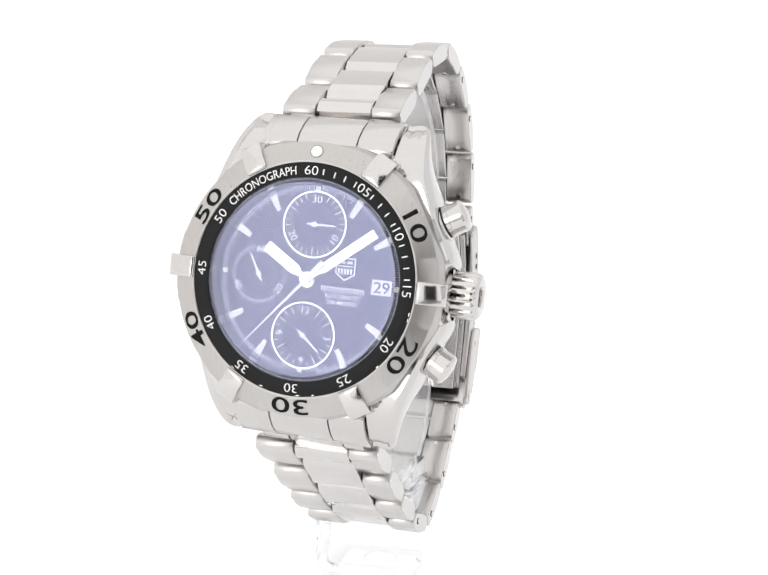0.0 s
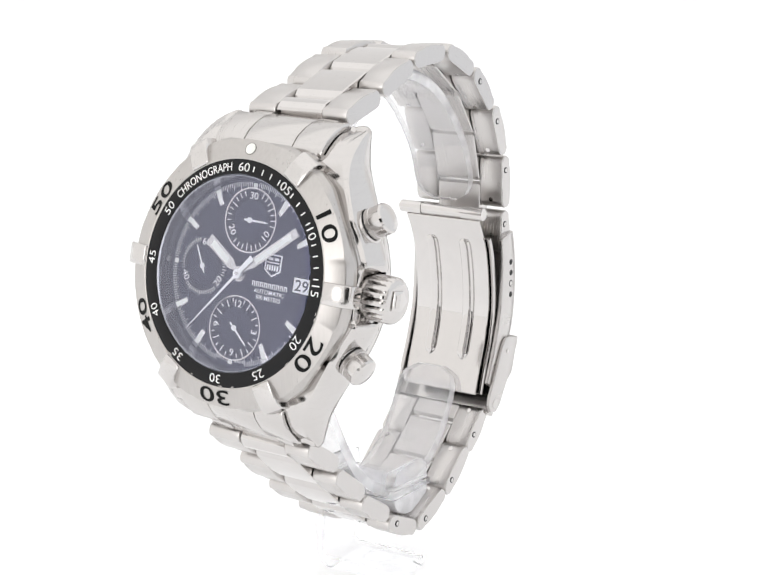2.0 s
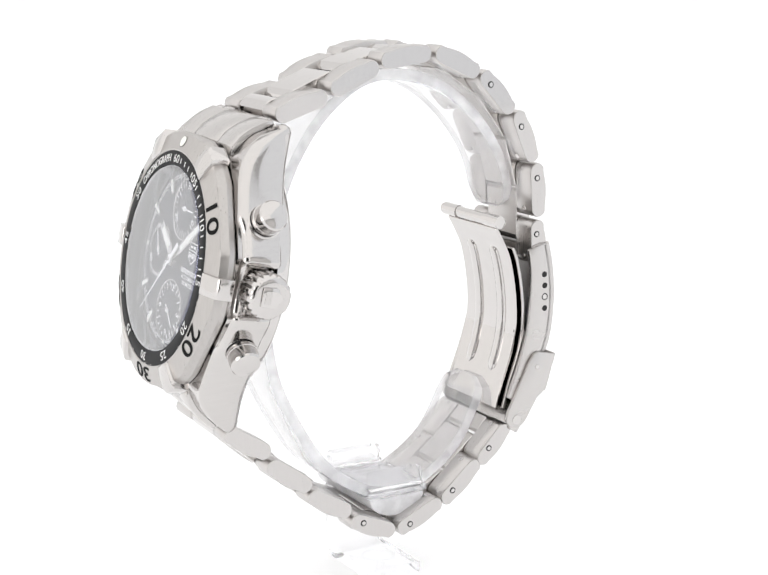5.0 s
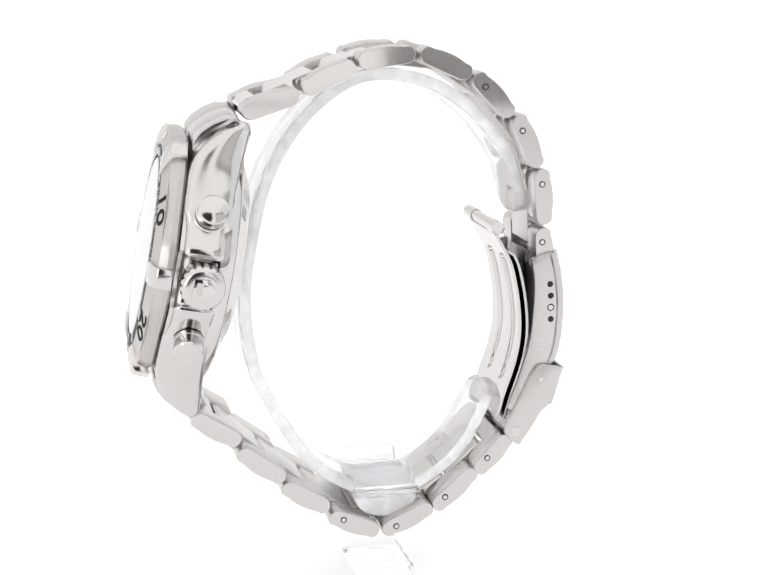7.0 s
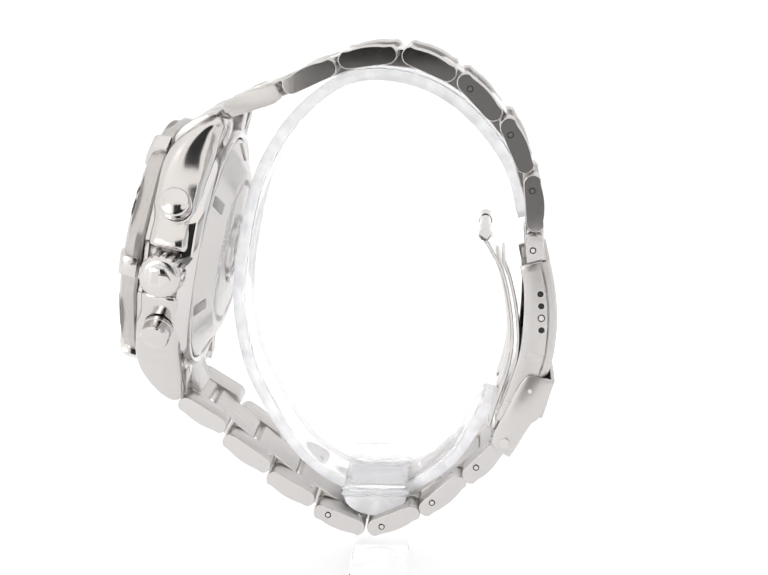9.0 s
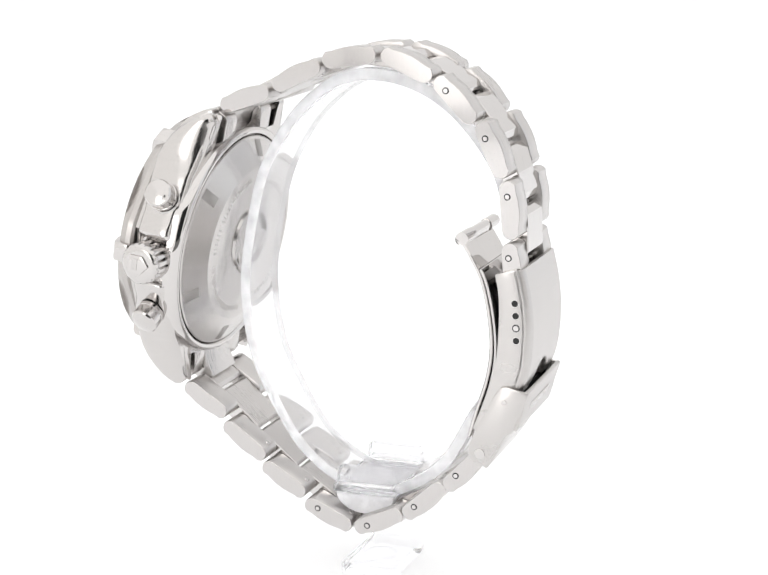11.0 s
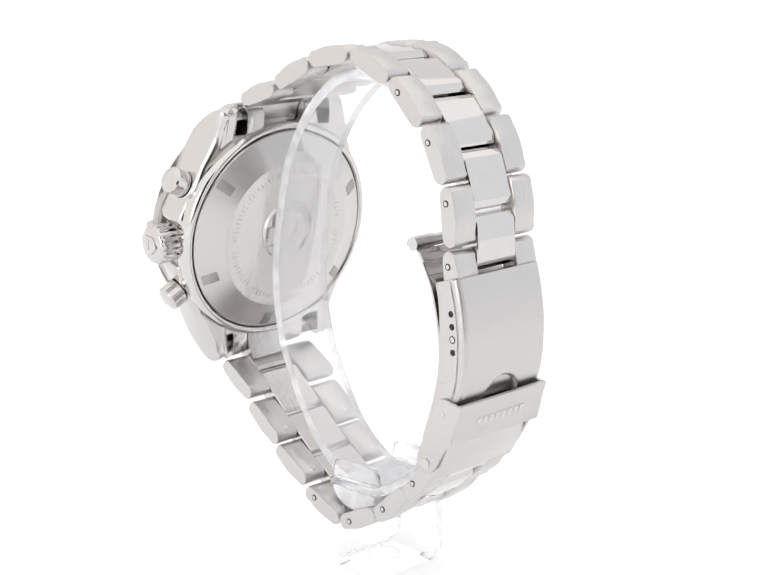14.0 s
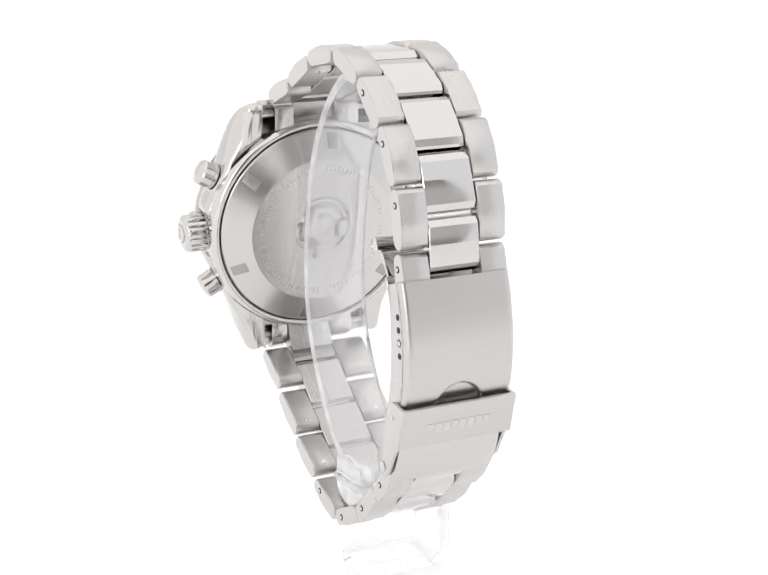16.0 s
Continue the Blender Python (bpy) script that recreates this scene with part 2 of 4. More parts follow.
def lettering(text, size, depth=0.05, bold=0.0, wide=1.0):
    """Flat letters from the built-in font, centred, lying on the dial (X right, Z up), raised towards -Y."""
    cu = bpy.data.curves.new("letters", "FONT")
    cu.body, cu.size, cu.extrude, cu.offset, cu.resolution_u = text, size, depth / 2, bold, 4
    cu.align_x, cu.align_y = "CENTER", "CENTER"
    ob = bpy.data.objects.new("letters", cu)
    scene.collection.objects.link(ob)
    dg = bpy.context.evaluated_depsgraph_get()
    me = bpy.data.meshes.new_from_object(ob.evaluated_get(dg))
    bpy.data.objects.remove(ob)
    bm = bmesh.new()
    bm.from_mesh(me)
    bpy.data.meshes.remove(me)
    xs, ys = [v.co.x for v in bm.verts], [v.co.y for v in bm.verts]
    bm.transform(Matrix.Rotation(radians(90), 4, "X") @ Matrix.Diagonal((wide, 1, 1, 1)) @ Matrix.Translation((-(max(xs) + min(xs)) / 2, -(max(ys) + min(ys)) / 2, 0)))
    return bm


def on_dial(bm, x, z, y, turn=0.0):
    """Puts flat letters at a place of the dial, turned clockwise."""
    bm.transform(Matrix.Translation((x, y, z)) @ Matrix.Rotation(radians(turn), 4, "Y"))
    return bm


def fitted(bm, width):
    """Letters drawn out or in to a given width."""
    xs = [v.co.x for v in bm.verts]
    bm.transform(Matrix.Diagonal((width / (max(xs) - min(xs)), 1, 1, 1)))
    return bm


def wrapped(bm, az, r0, height):
    """Bends flat letters round the dial's axis at radius r0, on a surface whose height is given by radius."""
    for v in bm.verts:
        a, r = radians(az) + v.co.x / r0, r0 + v.co.z
        v.co = (r * math.sin(a), height(r) + v.co.y - 0.05, r * math.cos(a))
    return bm


def polar(az, r):
    return r * math.sin(radians(az)), r * math.cos(radians(az))


def tick(az, r0, r1, w, y, cx=0.0, cz=0.0, h=0.06):
    bm = box(-w / 2, w / 2, y - h, y + 0.02, r0, r1)
    bm.transform(Matrix.Translation((cx, 0, cz)) @ Matrix.Rotation(radians(az), 4, "Y"))
    return bm


# ---------------------------------------------------------------- the studio round the turntable


def studio():
    # floor that sweeps up into the back wall: one bent white sheet
    run = [(-0.285, 0.0), (0.26, 0.0)]
    for k in range(1, 13):
        a = radians(90 * k / 12)
        run.append((0.26 + 0.14 * math.sin(a), 0.14 - 0.14 * math.cos(a)))
    run += [(0.40, 0.62), (0.403, 0.62), (0.403, -0.004), (-0.285, -0.004)]
    bm = join(prism(run, -0.62, 0.62, "x"), box(-0.62, -0.145, -0.597, -0.285, -0.004, 0.0), box(0.150, 0.62, -0.597, -0.285, -0.004, 0.0))
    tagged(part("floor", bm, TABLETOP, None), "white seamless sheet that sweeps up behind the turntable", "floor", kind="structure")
    glowing = glow("lit_back_diffuser", (1.0, 0.99, 0.985), GLOW_BACK)
    tagged(part("backdrop", box(-0.58, 0.58, 0.385, 0.392, 0.10, 0.62), glowing, None), "evenly lit white backdrop of the photo tent", "backdrop", kind="structure")
    for name, x in (("wall_left", -0.60), ("wall_right", 0.60)):
        m = glow(name + "_diffuser", (1.0, 0.985, 0.97) if x < 0 else (0.95, 0.97, 1.0), GLOW_SIDE if x < 0 else GLOW_SIDE * 0.92)
        tagged(part(name, box(x - 0.004, x + 0.004, -0.6, 0.4, 0.002, 0.62), m, None), "lit white fabric side of the photo tent", "wall", kind="structure")
    m = glow("ceiling_diffuser", (1.0, 0.99, 0.98), GLOW_TOP)
    tagged(part("ceiling", box(-0.60, 0.60, -0.6, 0.40, 0.624, 0.630), m, None), "lit white fabric top of the photo tent", "ceiling", kind="structure")
    # front of the tent with the gap that the camera looks through
    front = join(box(-0.60, -0.145, -0.604, -0.598, 0.002, 0.62), box(0.150, 0.60, -0.604, -0.598, 0.002, 0.62), box(-0.145, 0.150, -0.604, -0.598, 0.36, 0.62))
    tagged(part("wall_front", front, glow("front_diffuser", (1.0, 0.985, 0.97), GLOW_FRONT), None), "lit white fabric front of the photo tent with a gap for the lens", "wall", kind="structure")
    tagged(part("wall_room", box(-0.7, 0.7, -0.90, -0.89, -0.004, 0.7), GAP, None), "dark wall of the room behind the photo tent", "wall", kind="structure")
    # beside the lens: strong softbox left, added dim panel right that greys reflections
    for x, y, half, power, rim, words in ((-0.262, -0.402, 0.10, GLOW_KEY, 0.42, "bright square softbox with black shell beside the lens"), (0.300, -0.370, 0.12, GLOW_FILL, 0.75, "added dim square panel with black shell, for grey reflections")):
        lamp = new("softbox")
        m = look((x, y, 0.140), (-0.011, -0.037, 0.059)) @ Matrix.Rotation(radians(90), 4, "X")
        part("diffuser", box(-half, half, -0.004, 0.004, -0.125, 0.125, 0.002), softbox_face(power, half * 0.45, half * 0.98, rim), lamp, "glowing white diffuser, brightest in the middle")
        part("shell", box(0.005 - half, half - 0.005, 0.008, 0.04, -0.12, 0.12, 0.008), GAP, lamp, "black fabric shell")
        lamp.matrix_basis = m
        tagged(lamp, words, "lamp", "softboxes beside the lens")


studio()

# ---------------------------------------------------------------- the watch
watch = tagged(new("wristwatch"), "steel diver chronograph with dark blue dial and closed link bracelet", "wristwatch")


def case_outline():
    right = [(10.35, 19.0), (10.35, 20.6), (10.35, 22.2), (10.35, 23.9), (11.6, 24.3), (12.8, 24.2), (13.7, 23.4), (14.2, 22.0), (14.7, 20.4), (15.6, 17.2), (16.7, 14.0), (17.9, 11.0), (19.2, 8.0), (20.3, 5.8), (20.7, 4.7), (20.6, 3.9), (20.1, 3.3), (19.9, 1.2)]
    left = [(-10.35, 19.0), (-10.35, 20.6), (-10.35, 22.2), (-10.35, 23.9), (-11.6, 24.3), (-12.8, 24.2), (-13.7, 23.4), (-14.2, 22.0), (-14.7, 20.4), (-15.6, 17.2), (-16.8, 13.8), (-18.2, 10.0), (-19.3, 6.0), (-19.8, 2.0)]
    right = right[:3] + curve_points(right[3:], 4)
    left = left[:3] + curve_points(left[3:], 4)
    low = 0.985  # the lower lugs end a little shorter
    return right + [(x, -z * low) for x, z in right[::-1]] + [(x, -z * low) for x, z in left] + left[::-1]


def lug_front(z):
    """How far the front of the case drops back towards the tips of the lugs."""
    return 2.2 + 6.4 * max(0.0, min(1.0, (z - 14.0) / 10.0)) ** 2.6


def case():
    """The middle case with its four lugs and the guards beside the crown."""
    pts = [Vector(p) for p in case_outline()]
    n = len(pts)
    normals = []
    for i in range(n):
        d = (pts[(i + 1) % n] - pts[i - 1]).normalized()
        normals.append(Vector((-d.y, d.x)) * -1)
    cen = Vector((0, 0))
    bm = bmesh.new()
    rings = []
    for f, inset, waist in ((0, 1.0, 0), (0.035, 0.6, 0), (0.09, 0.34, 0), (0.2, 0.2, 0), (0.4, 0.1, 0), (0.65, 0.03, 0.35), (0.85, 0.05, 0.8), (0.95, 0.35, 0.9), (1.0, 0.9, 0.9)):
        ring = []
        for p, nr in zip(pts, normals):
            if nr.dot(p - cen) < 0:
                nr = -nr
            slot = abs(p.x) < 10.4
            az = abs(p.y)
            tip = max(0.0, min(1.0, (az - 14.0) / 10.0))
            q = p - (Vector((0, 0)) if slot else nr * (inset * (1.6 if p.x < 0 and f < 0.5 else 1.0) + waist * min(1.0, 2 * tip)))
            if slot:
                q = Vector((p.x, math.copysign(min(az, 24.25 * (1 if p.y > 0 else 0.985) - inset), p.y)))
            y_front = lug_front(az)
            y_back = 9.6 + 1.2 * tip
            if p.x > 17.6 and az < 9.5:
                k = max(0.0, min(1.0, (p.x - 17.6) / 1.8))
                k = k * k * (3 - 2 * k)
                y_front, y_back = y_front + (2.9 - y_front) * k, y_back + (9.2 - y_back) * k
            ring.append(bm.verts.new((q.x, y_front + (y_back - y_front) * f, q.y)))
        rings.append(ring)
    for a, c in zip(rings, rings[1:]):
        for i in range(n):
            j = (i + 1) % n
            bm.faces.new((a[i], a[j], c[j], c[i]))
    # front and back run in to the seats of the bezel and of the case back

    def seat_at(q, radius):
        if abs(q.x) < radius - 2.7:
            return Vector((q.x, math.copysign(min(abs(q.y), math.sqrt(radius ** 2 - q.x ** 2)), q.y)))
        return q * (min(q.length, radius) / q.length)

    for ring, radius, steps, last in ((rings[0], 20.75, 5, (18.0, 2.1)), (rings[-1], 20.4, 1, (18.5, 9.4))):
        prev = ring
        for k in range(1, steps + 2):
            loop = []
            for v in ring:
                q = Vector((v.co.x, v.co.z))
                if k > steps:
                    w = q * (min(q.length, last[0]) / q.length)
                    y = last[1]
                else:
                    w = q.lerp(seat_at(q, radius), k / steps)
                    y = min(v.co.y, lug_front(abs(w.y)) if abs(q.x) < 17.6 else 2.3 + (v.co.y - 2.3) * (1 - k / steps)) if steps > 1 else 9.5
                loop.append(bm.verts.new((w.x, y, w.y)))
            for i in range(n):
                j = (i + 1) % n
                bm.faces.new((prev[i], prev[j], loop[j], loop[i]))
            prev = loop
    part("case", bm, CASESTEEL, watch, "satin steel case with curved lugs", HEAD, angle=42)


def hexed(r, y, a):
    """The bezel's edge: flats between the riders."""
    if r < 19.8:
        return r
    off = (math.degrees(a) + 30) % 60 - 30
    return min(r, (r - 0.75) / math.cos(radians(off)))


BEZEL_SLOPE = 0.34


def bezel_y(r):
    """Height of the bezel's sloping top at a radius."""
    return -1.44 + (r - 16.95) * BEZEL_SLOPE


def bezel():
    prof = [(16.75, 1.8), (16.75, -1.36), (16.8, -1.38), (17.0, bezel_y(17.0)), (19.75, bezel_y(19.75)), (19.95, bezel_y(19.75) + 0.14), (20.3, 0.55), (20.4, 0.85), (20.3, 1.7), (19.9, 2.1), (16.75, 2.1)]
    bz = part("bezel", lathe(prof, 180, hexed), BEZEL, watch, "brushed steel bezel with raised riders", HEAD, angle=20)
    for k in range(6):
        az = 30 + 60 * k
        top = [(16.85, -1.55), (17.2, -1.76), (18.9, -1.5), (20.6, -0.95), (21.15, -0.45), (21.25, 1.9), (19.0, 2.0), (16.85, 1.0)]
        bm = prism([(y, r) for r, y in top], -1.6, 1.6, "x", 0.2, 2)
        bm.transform(Matrix.Rotation(radians(az), 4, "Y"))
        part("rider", bm, BUTTON, bz, "polished steel rider", HEAD)
    slope = math.degrees(math.atan(BEZEL_SLOPE))
    for az, text in ((60, "10"), (120, "20"), (180, "30"), (240, "40"), (300, "50")):
        bm = wrapped(fitted(lettering(text, 3.15, 0.05, 0.022), 4.5 if text == "10" else 5.6), az, 18.3, bezel_y)
        part("numeral", bm, ENGRAVED, bz, "black engraved numeral " + text, HEAD, False)
    x, z = polar(0, 18.35)
    dot = rod((0, 0.2, 0), (0, -0.08, 0), 0.85, 28)
    dot.transform(Matrix.Translation((0, bezel_y(18.35), 18.35)) @ Matrix.Rotation(radians(-slope), 4, "X"))
    part("lume_pip", dot, LUME, bz, "pale green luminous pip", HEAD)
    rim = lathe([(0.85, 0.05), (0.85, -0.05), (0.97, -0.05), (0.97, 0.05)], 28)
    rim.transform(Matrix.Translation((0, bezel_y(18.35), 18.35)) @ Matrix.Rotation(radians(-slope), 4, "X"))
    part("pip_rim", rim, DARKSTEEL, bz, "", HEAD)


RING_Y = -1.47


def ring_top(r):
    """Height of the minute ring at a radius."""
    return RING_Y + (r - 14.65) * 0.0615


def minute_ring():
    ring = part("minute_ring", lathe([(14.55, -1.2), (14.55, RING_Y + 0.05), (14.65, RING_Y), (16.66, RING_Y + 0.12), (16.74, RING_Y + 0.16), (16.74, -0.9)], 144), BLACK, watch, "glossy black ring with white minute numerals", HEAD)
    y = RING_Y + 0.04
    for k in range(12):
        text = "%02d" % (5 * k) if k else "60"
        if k in (11,):
            continue
        bm = wrapped(lettering(text, 1.85, 0.05, -0.015, 1.2), 30 * k - (1.2 if k == 0 else 0), 15.6, ring_top)
        part("numeral", bm, WHITE, ring, "white numeral " + text, HEAD, False)
    word = "CHRONOGRAPH"
    part("lettering", wrapped(fitted(lettering(word, 1.75, 0.05, 0.0), 11.3), 329.6, 15.6, ring_top), WHITE, ring, "white lettering CHRONOGRAPH", HEAD, False)
    for i in [1, 2, 3, 4, 6, 7, 8, 9, 11, 12, 13, 14]:
        az = 6 * i + {1: -0.4, 4: 0.4, 6: -0.3, 9: 0.3}.get(i, 0)
        part("minute_tick", tick(az, 15.1, 15.95, 0.17, y), WHITE, ring, "", HEAD, False)


def ring_chips():
    """Small bright chips worn into the outer edge of the black ring."""
    rnd = random.Random(9)
    for az in (101, 103.5, 131, 168, 176, 196, 214):
        r = 16.45 + 0.2 * rnd.random()
        bm = prism([(-0.25 - 0.3 * rnd.random(), 0), (0.05, 0.09), (0.3 + 0.3 * rnd.random(), 0.02), (0.0, -0.07)], -0.01, 0.03, "y")
        part("edge_chip", wrapped(bm, az, r, lambda q: ring_top(q) + 0.04), POLISHED, watch, "worn chip on the black ring", HEAD, False)


DY = 1.45  # dial plane


def dial():
    d = part("dial", lathe([(0, DY), (14.1, DY), (14.1, DY + 0.4), (0, DY + 0.4)], 120), DIAL, watch, "dark blue dial with printed scales", HEAD)
    part("flange", lathe([(14.55, -1.2), (14.3, -1.1), (14.05, DY - 0.02), (14.5, DY - 0.02)], 144), FLANGE, watch, "dark polished inner flange", HEAD)
    # sunk counters
    for cx, cz, r, ringed in ((0, 8.0, 4.95, True), (-7.75, 0, 4.55, False), (0, -8.1, 4.95, True)):
        bm = lathe([(0, DY - 0.012), (r - 0.25, DY - 0.012), (r - 0.25, DY + 0.05)], 72)
        bm.transform(Matrix.Translation((cx, 0, cz)))
        part("counter", bm, DIAL_SUB, d, "dark blue chronograph counter", HEAD)
        bm = lathe([(0, DY - 0.02), (r * 0.62, DY - 0.02), (r * 0.64, DY + 0.02)], 64)
        bm.transform(Matrix.Translation((cx, 0, cz)))
        part("counter_centre", bm, DIAL, d, "", HEAD)
        if ringed:
            bm = lathe([(r - 0.33, DY), (r - 0.30, DY - 0.15), (r - 0.09, DY - 0.15), (r - 0.06, DY)], 96)
            bm.transform(Matrix.Translation((cx, 0, cz)))
            part("counter_ring", bm, POLISHED, d, "silver ring round the counter", HEAD)
    y = DY - 0.02
    # scales of the counters
    marks = []
    for i in range(30):
        if min(i % 10, 10 - i % 10) >= 2:
            long = i % 5 == 0
            marks.append(tick(12 * i, 3.3 if long else 3.7, 4.5, 0.11, y, 0, 8.0))
    part("scale", join(*marks), WHITE, d, "white minute strokes of the counter", HEAD, False)
    marks = []
    for i in range(60):
        if min(i % 20, 20 - i % 20) >= 3:
            marks.append(tick(6 * i, 3.75, 4.3 if i % 5 else 4.5, 0.085, y, -7.75, 0))
    part("scale", join(*marks), WHITE, d, "white second strokes of the counter", HEAD, False)
    marks = []
    for i in range(24):
        if i % 6:
            marks.append(tick(15 * i, 3.3 if i % 2 == 0 else 3.85, 4.45, 0.12, y, 0, -8.1))
    part("scale", join(*marks), WHITE, d, "white hour strokes of the counter", HEAD, False)
    for text, cx, cz, az, inward in (("30", 0, 8.0, 0, 0), ("10", 0, 8.0, 120, 1), ("20", 0, 8.0, 240, 1), ("60", -7.75, 0, 0, 0), ("20", -7.75, 0, 120, 1), ("40", -7.75, 0, 240, 1), ("12", 0, -8.1, 0, 0), ("3", 0, -8.1, 90, 0), ("6", 0, -8.1, 180, 0), ("9", 0, -8.1, 270, 0)):
        px, pz = polar(az, 3.65)
        bm = on_dial(lettering(text, 1.5, 0.04, 0.0, 1.1), cx + px, cz + pz, y - 0.01, az - 180 * inward)
        part("numeral", bm, WHITE, d, "white numeral " + text, HEAD, False)
    # outer second scale
    marks = []
    for i in range(240):
        az = 1.5 * i
        if 168 < az < 192 and abs(az - 180) > 1 or abs(az - 180) <= 1 or az < 1 or az > 359:
            continue
        near = min(az % 30, 30 - az % 30)
        if near < 2:
            continue
        full = i % 4 == 0
        marks.append(tick(az, 12.55 if full else 12.95, 13.65, 0.075, y))
    part("second_scale", join(*marks), WHITE, d, "fine white second scale", HEAD, False)
    for az in (0, 180, 90, 270):
        if az in (0, 180, 270):
            part("square_mark", tick(az, 12.75, 13.5, 0.75, y - 0.02), LUME, d, "pale luminous square", HEAD, False)
    # applied hour markers
    for h in (1, 2, 4, 5, 7, 8, 10, 11):
        outline = [(-0.42, 10.9), (0.42, 10.9), (0.66, 13.9), (-0.66, 13.9)]
        bm = prism([(x, z) for x, z in outline], DY - 0.5, DY, "y", 0.1, 2)
        bm.transform(Matrix.Rotation(radians(30 * h), 4, "Y"))
        mk = part("hour_marker", bm, POLISHED, d, "polished steel baton marker", HEAD)
        bm = prism([(-0.24, 11.2), (0.24, 11.2), (0.42, 13.3), (-0.42, 13.3)], DY - 0.53, DY - 0.45, "y")
        bm.transform(Matrix.Rotation(radians(30 * h), 4, "Y"))
        part("lume_strip", bm, LUME, mk, "pale luminous strip", HEAD, False)
    # date window
    fr = join(box(9.35, 12.75, DY - 0.16, DY, 1.1, 1.28), box(9.35, 12.75, DY - 0.16, DY, -1.28, -1.1), box(9.35, 9.53, DY - 0.16, DY, -1.1, 1.1), box(12.57, 12.75, DY - 0.16, DY, -1.1, 1.1))
    df = part("date_frame", fr, BLACK, d, "dark frame of the date window", HEAD, False)
    part("date_disc", box(9.53, 12.57, DY - 0.05, DY - 0.01, -1.1, 1.1), WHITE, df, "white date disc", HEAD, False)
    part("date_numeral", on_dial(lettering("29", 2.3, 0.04, 0.01, 1.08), 11.05, 0, DY - 0.07), ENGRAVED, df, "black date 29", HEAD, False)
    part("square_mark", box(13.0, 13.6, DY - 0.08, DY, -0.45, 0.45), LUME, d, "pale luminous square", HEAD, False)
    # emblem as a plain shield, product line as plain bars
    for s, mat, lift in ((1.0, WHITE, 0.05), (0.86, DIAL, 0.065)):
        sh = [(-1.5 * s, 1.65 * s), (1.5 * s, 1.65 * s), (1.5 * s, -0.75 * s), (0, -1.75 * s), (-1.5 * s, -0.75 * s)]
        part("emblem", prism([(5.35 + x, 2.1 + z) for x, z in sh], DY - lift, DY, "y"), mat, d, "plain shield emblem in white outline", HEAD, False)
    bars = [box(4.2, 6.5, DY - 0.08, DY, 2.42, 2.58), box(4.35, 5.25, DY - 0.08, DY, 2.85, 3.25), box(5.55, 6.35, DY - 0.08, DY, 2.85, 3.25)]
    bars += [box(4.25 + 0.46 * i, 4.55 + 0.46 * i, DY - 0.08, DY, 1.35, 2.15) for i in range(5)]
    part("emblem_bars", join(*bars), WHITE, d, "plain white bars in the emblem", HEAD, False)
    bars = []
    for i in range(9):
        x = 2.0 + 0.745 * i
        bars.append(join(box(x, x + 0.14, DY - 0.05, DY, -1.35, -0.6), box(x + 0.14, x + 0.5, DY - 0.05, DY, -0.75, -0.6), box(x + 0.4, x + 0.54, DY - 0.05, DY, -1.35, -0.75)))
    part("print_bars", join(*bars), WHITE, d, "white bars of a printed line", HEAD, False)
    part("lettering", on_dial(lettering("AUTOMATIC", 0.92, 0.03, 0.004, 1.06), 5.3, -1.95, y), WHITE, d, "white lettering AUTOMATIC", HEAD, False)
    part("lettering", on_dial(lettering("300 METERS", 0.92, 0.03, 0.004, 0.98), 5.3, -2.85, y), WHITE, d, "white lettering 300 METERS", HEAD, False)
    for i, ch in enumerate("SWISS"):
        a = 191.5 - 2.0 * i
        part("letter", on_dial(lettering(ch, 0.62, 0.03), *polar(a, 13.0), y, a - 180), WHITE, d, "white letter " + ch, HEAD, False)
    for i, ch in enumerate("MADE"):
        a = 175.8 - 2.3 * i
        part("letter", on_dial(lettering(ch, 0.62, 0.03), *polar(a, 13.0), y, a - 180), WHITE, d, "white letter " + ch, HEAD, False)


def hand(name, az, outline, y, thick, material, label, cx=0.0, cz=0.0, lume=None, hub=None):
    m = HEAD @ Matrix.Translation((cx, 0, cz)) @ Matrix.Rotation(radians(az), 4, "Y")
    bm = prism(outline, y - thick, y, "y", 0.05, 1)
    if hub:
        bm = join(bm, rod((0, y + 0.05, 0), (0, y - thick - 0.06, 0), hub, 28))
    h = part(name, bm, material, watch, label, m)
    if lume:
        part("lume_strip", prism(lume, y - thick - 0.03, y - thick + 0.05, "y"), LUME, h, "pale luminous strip", m, False)
    return h


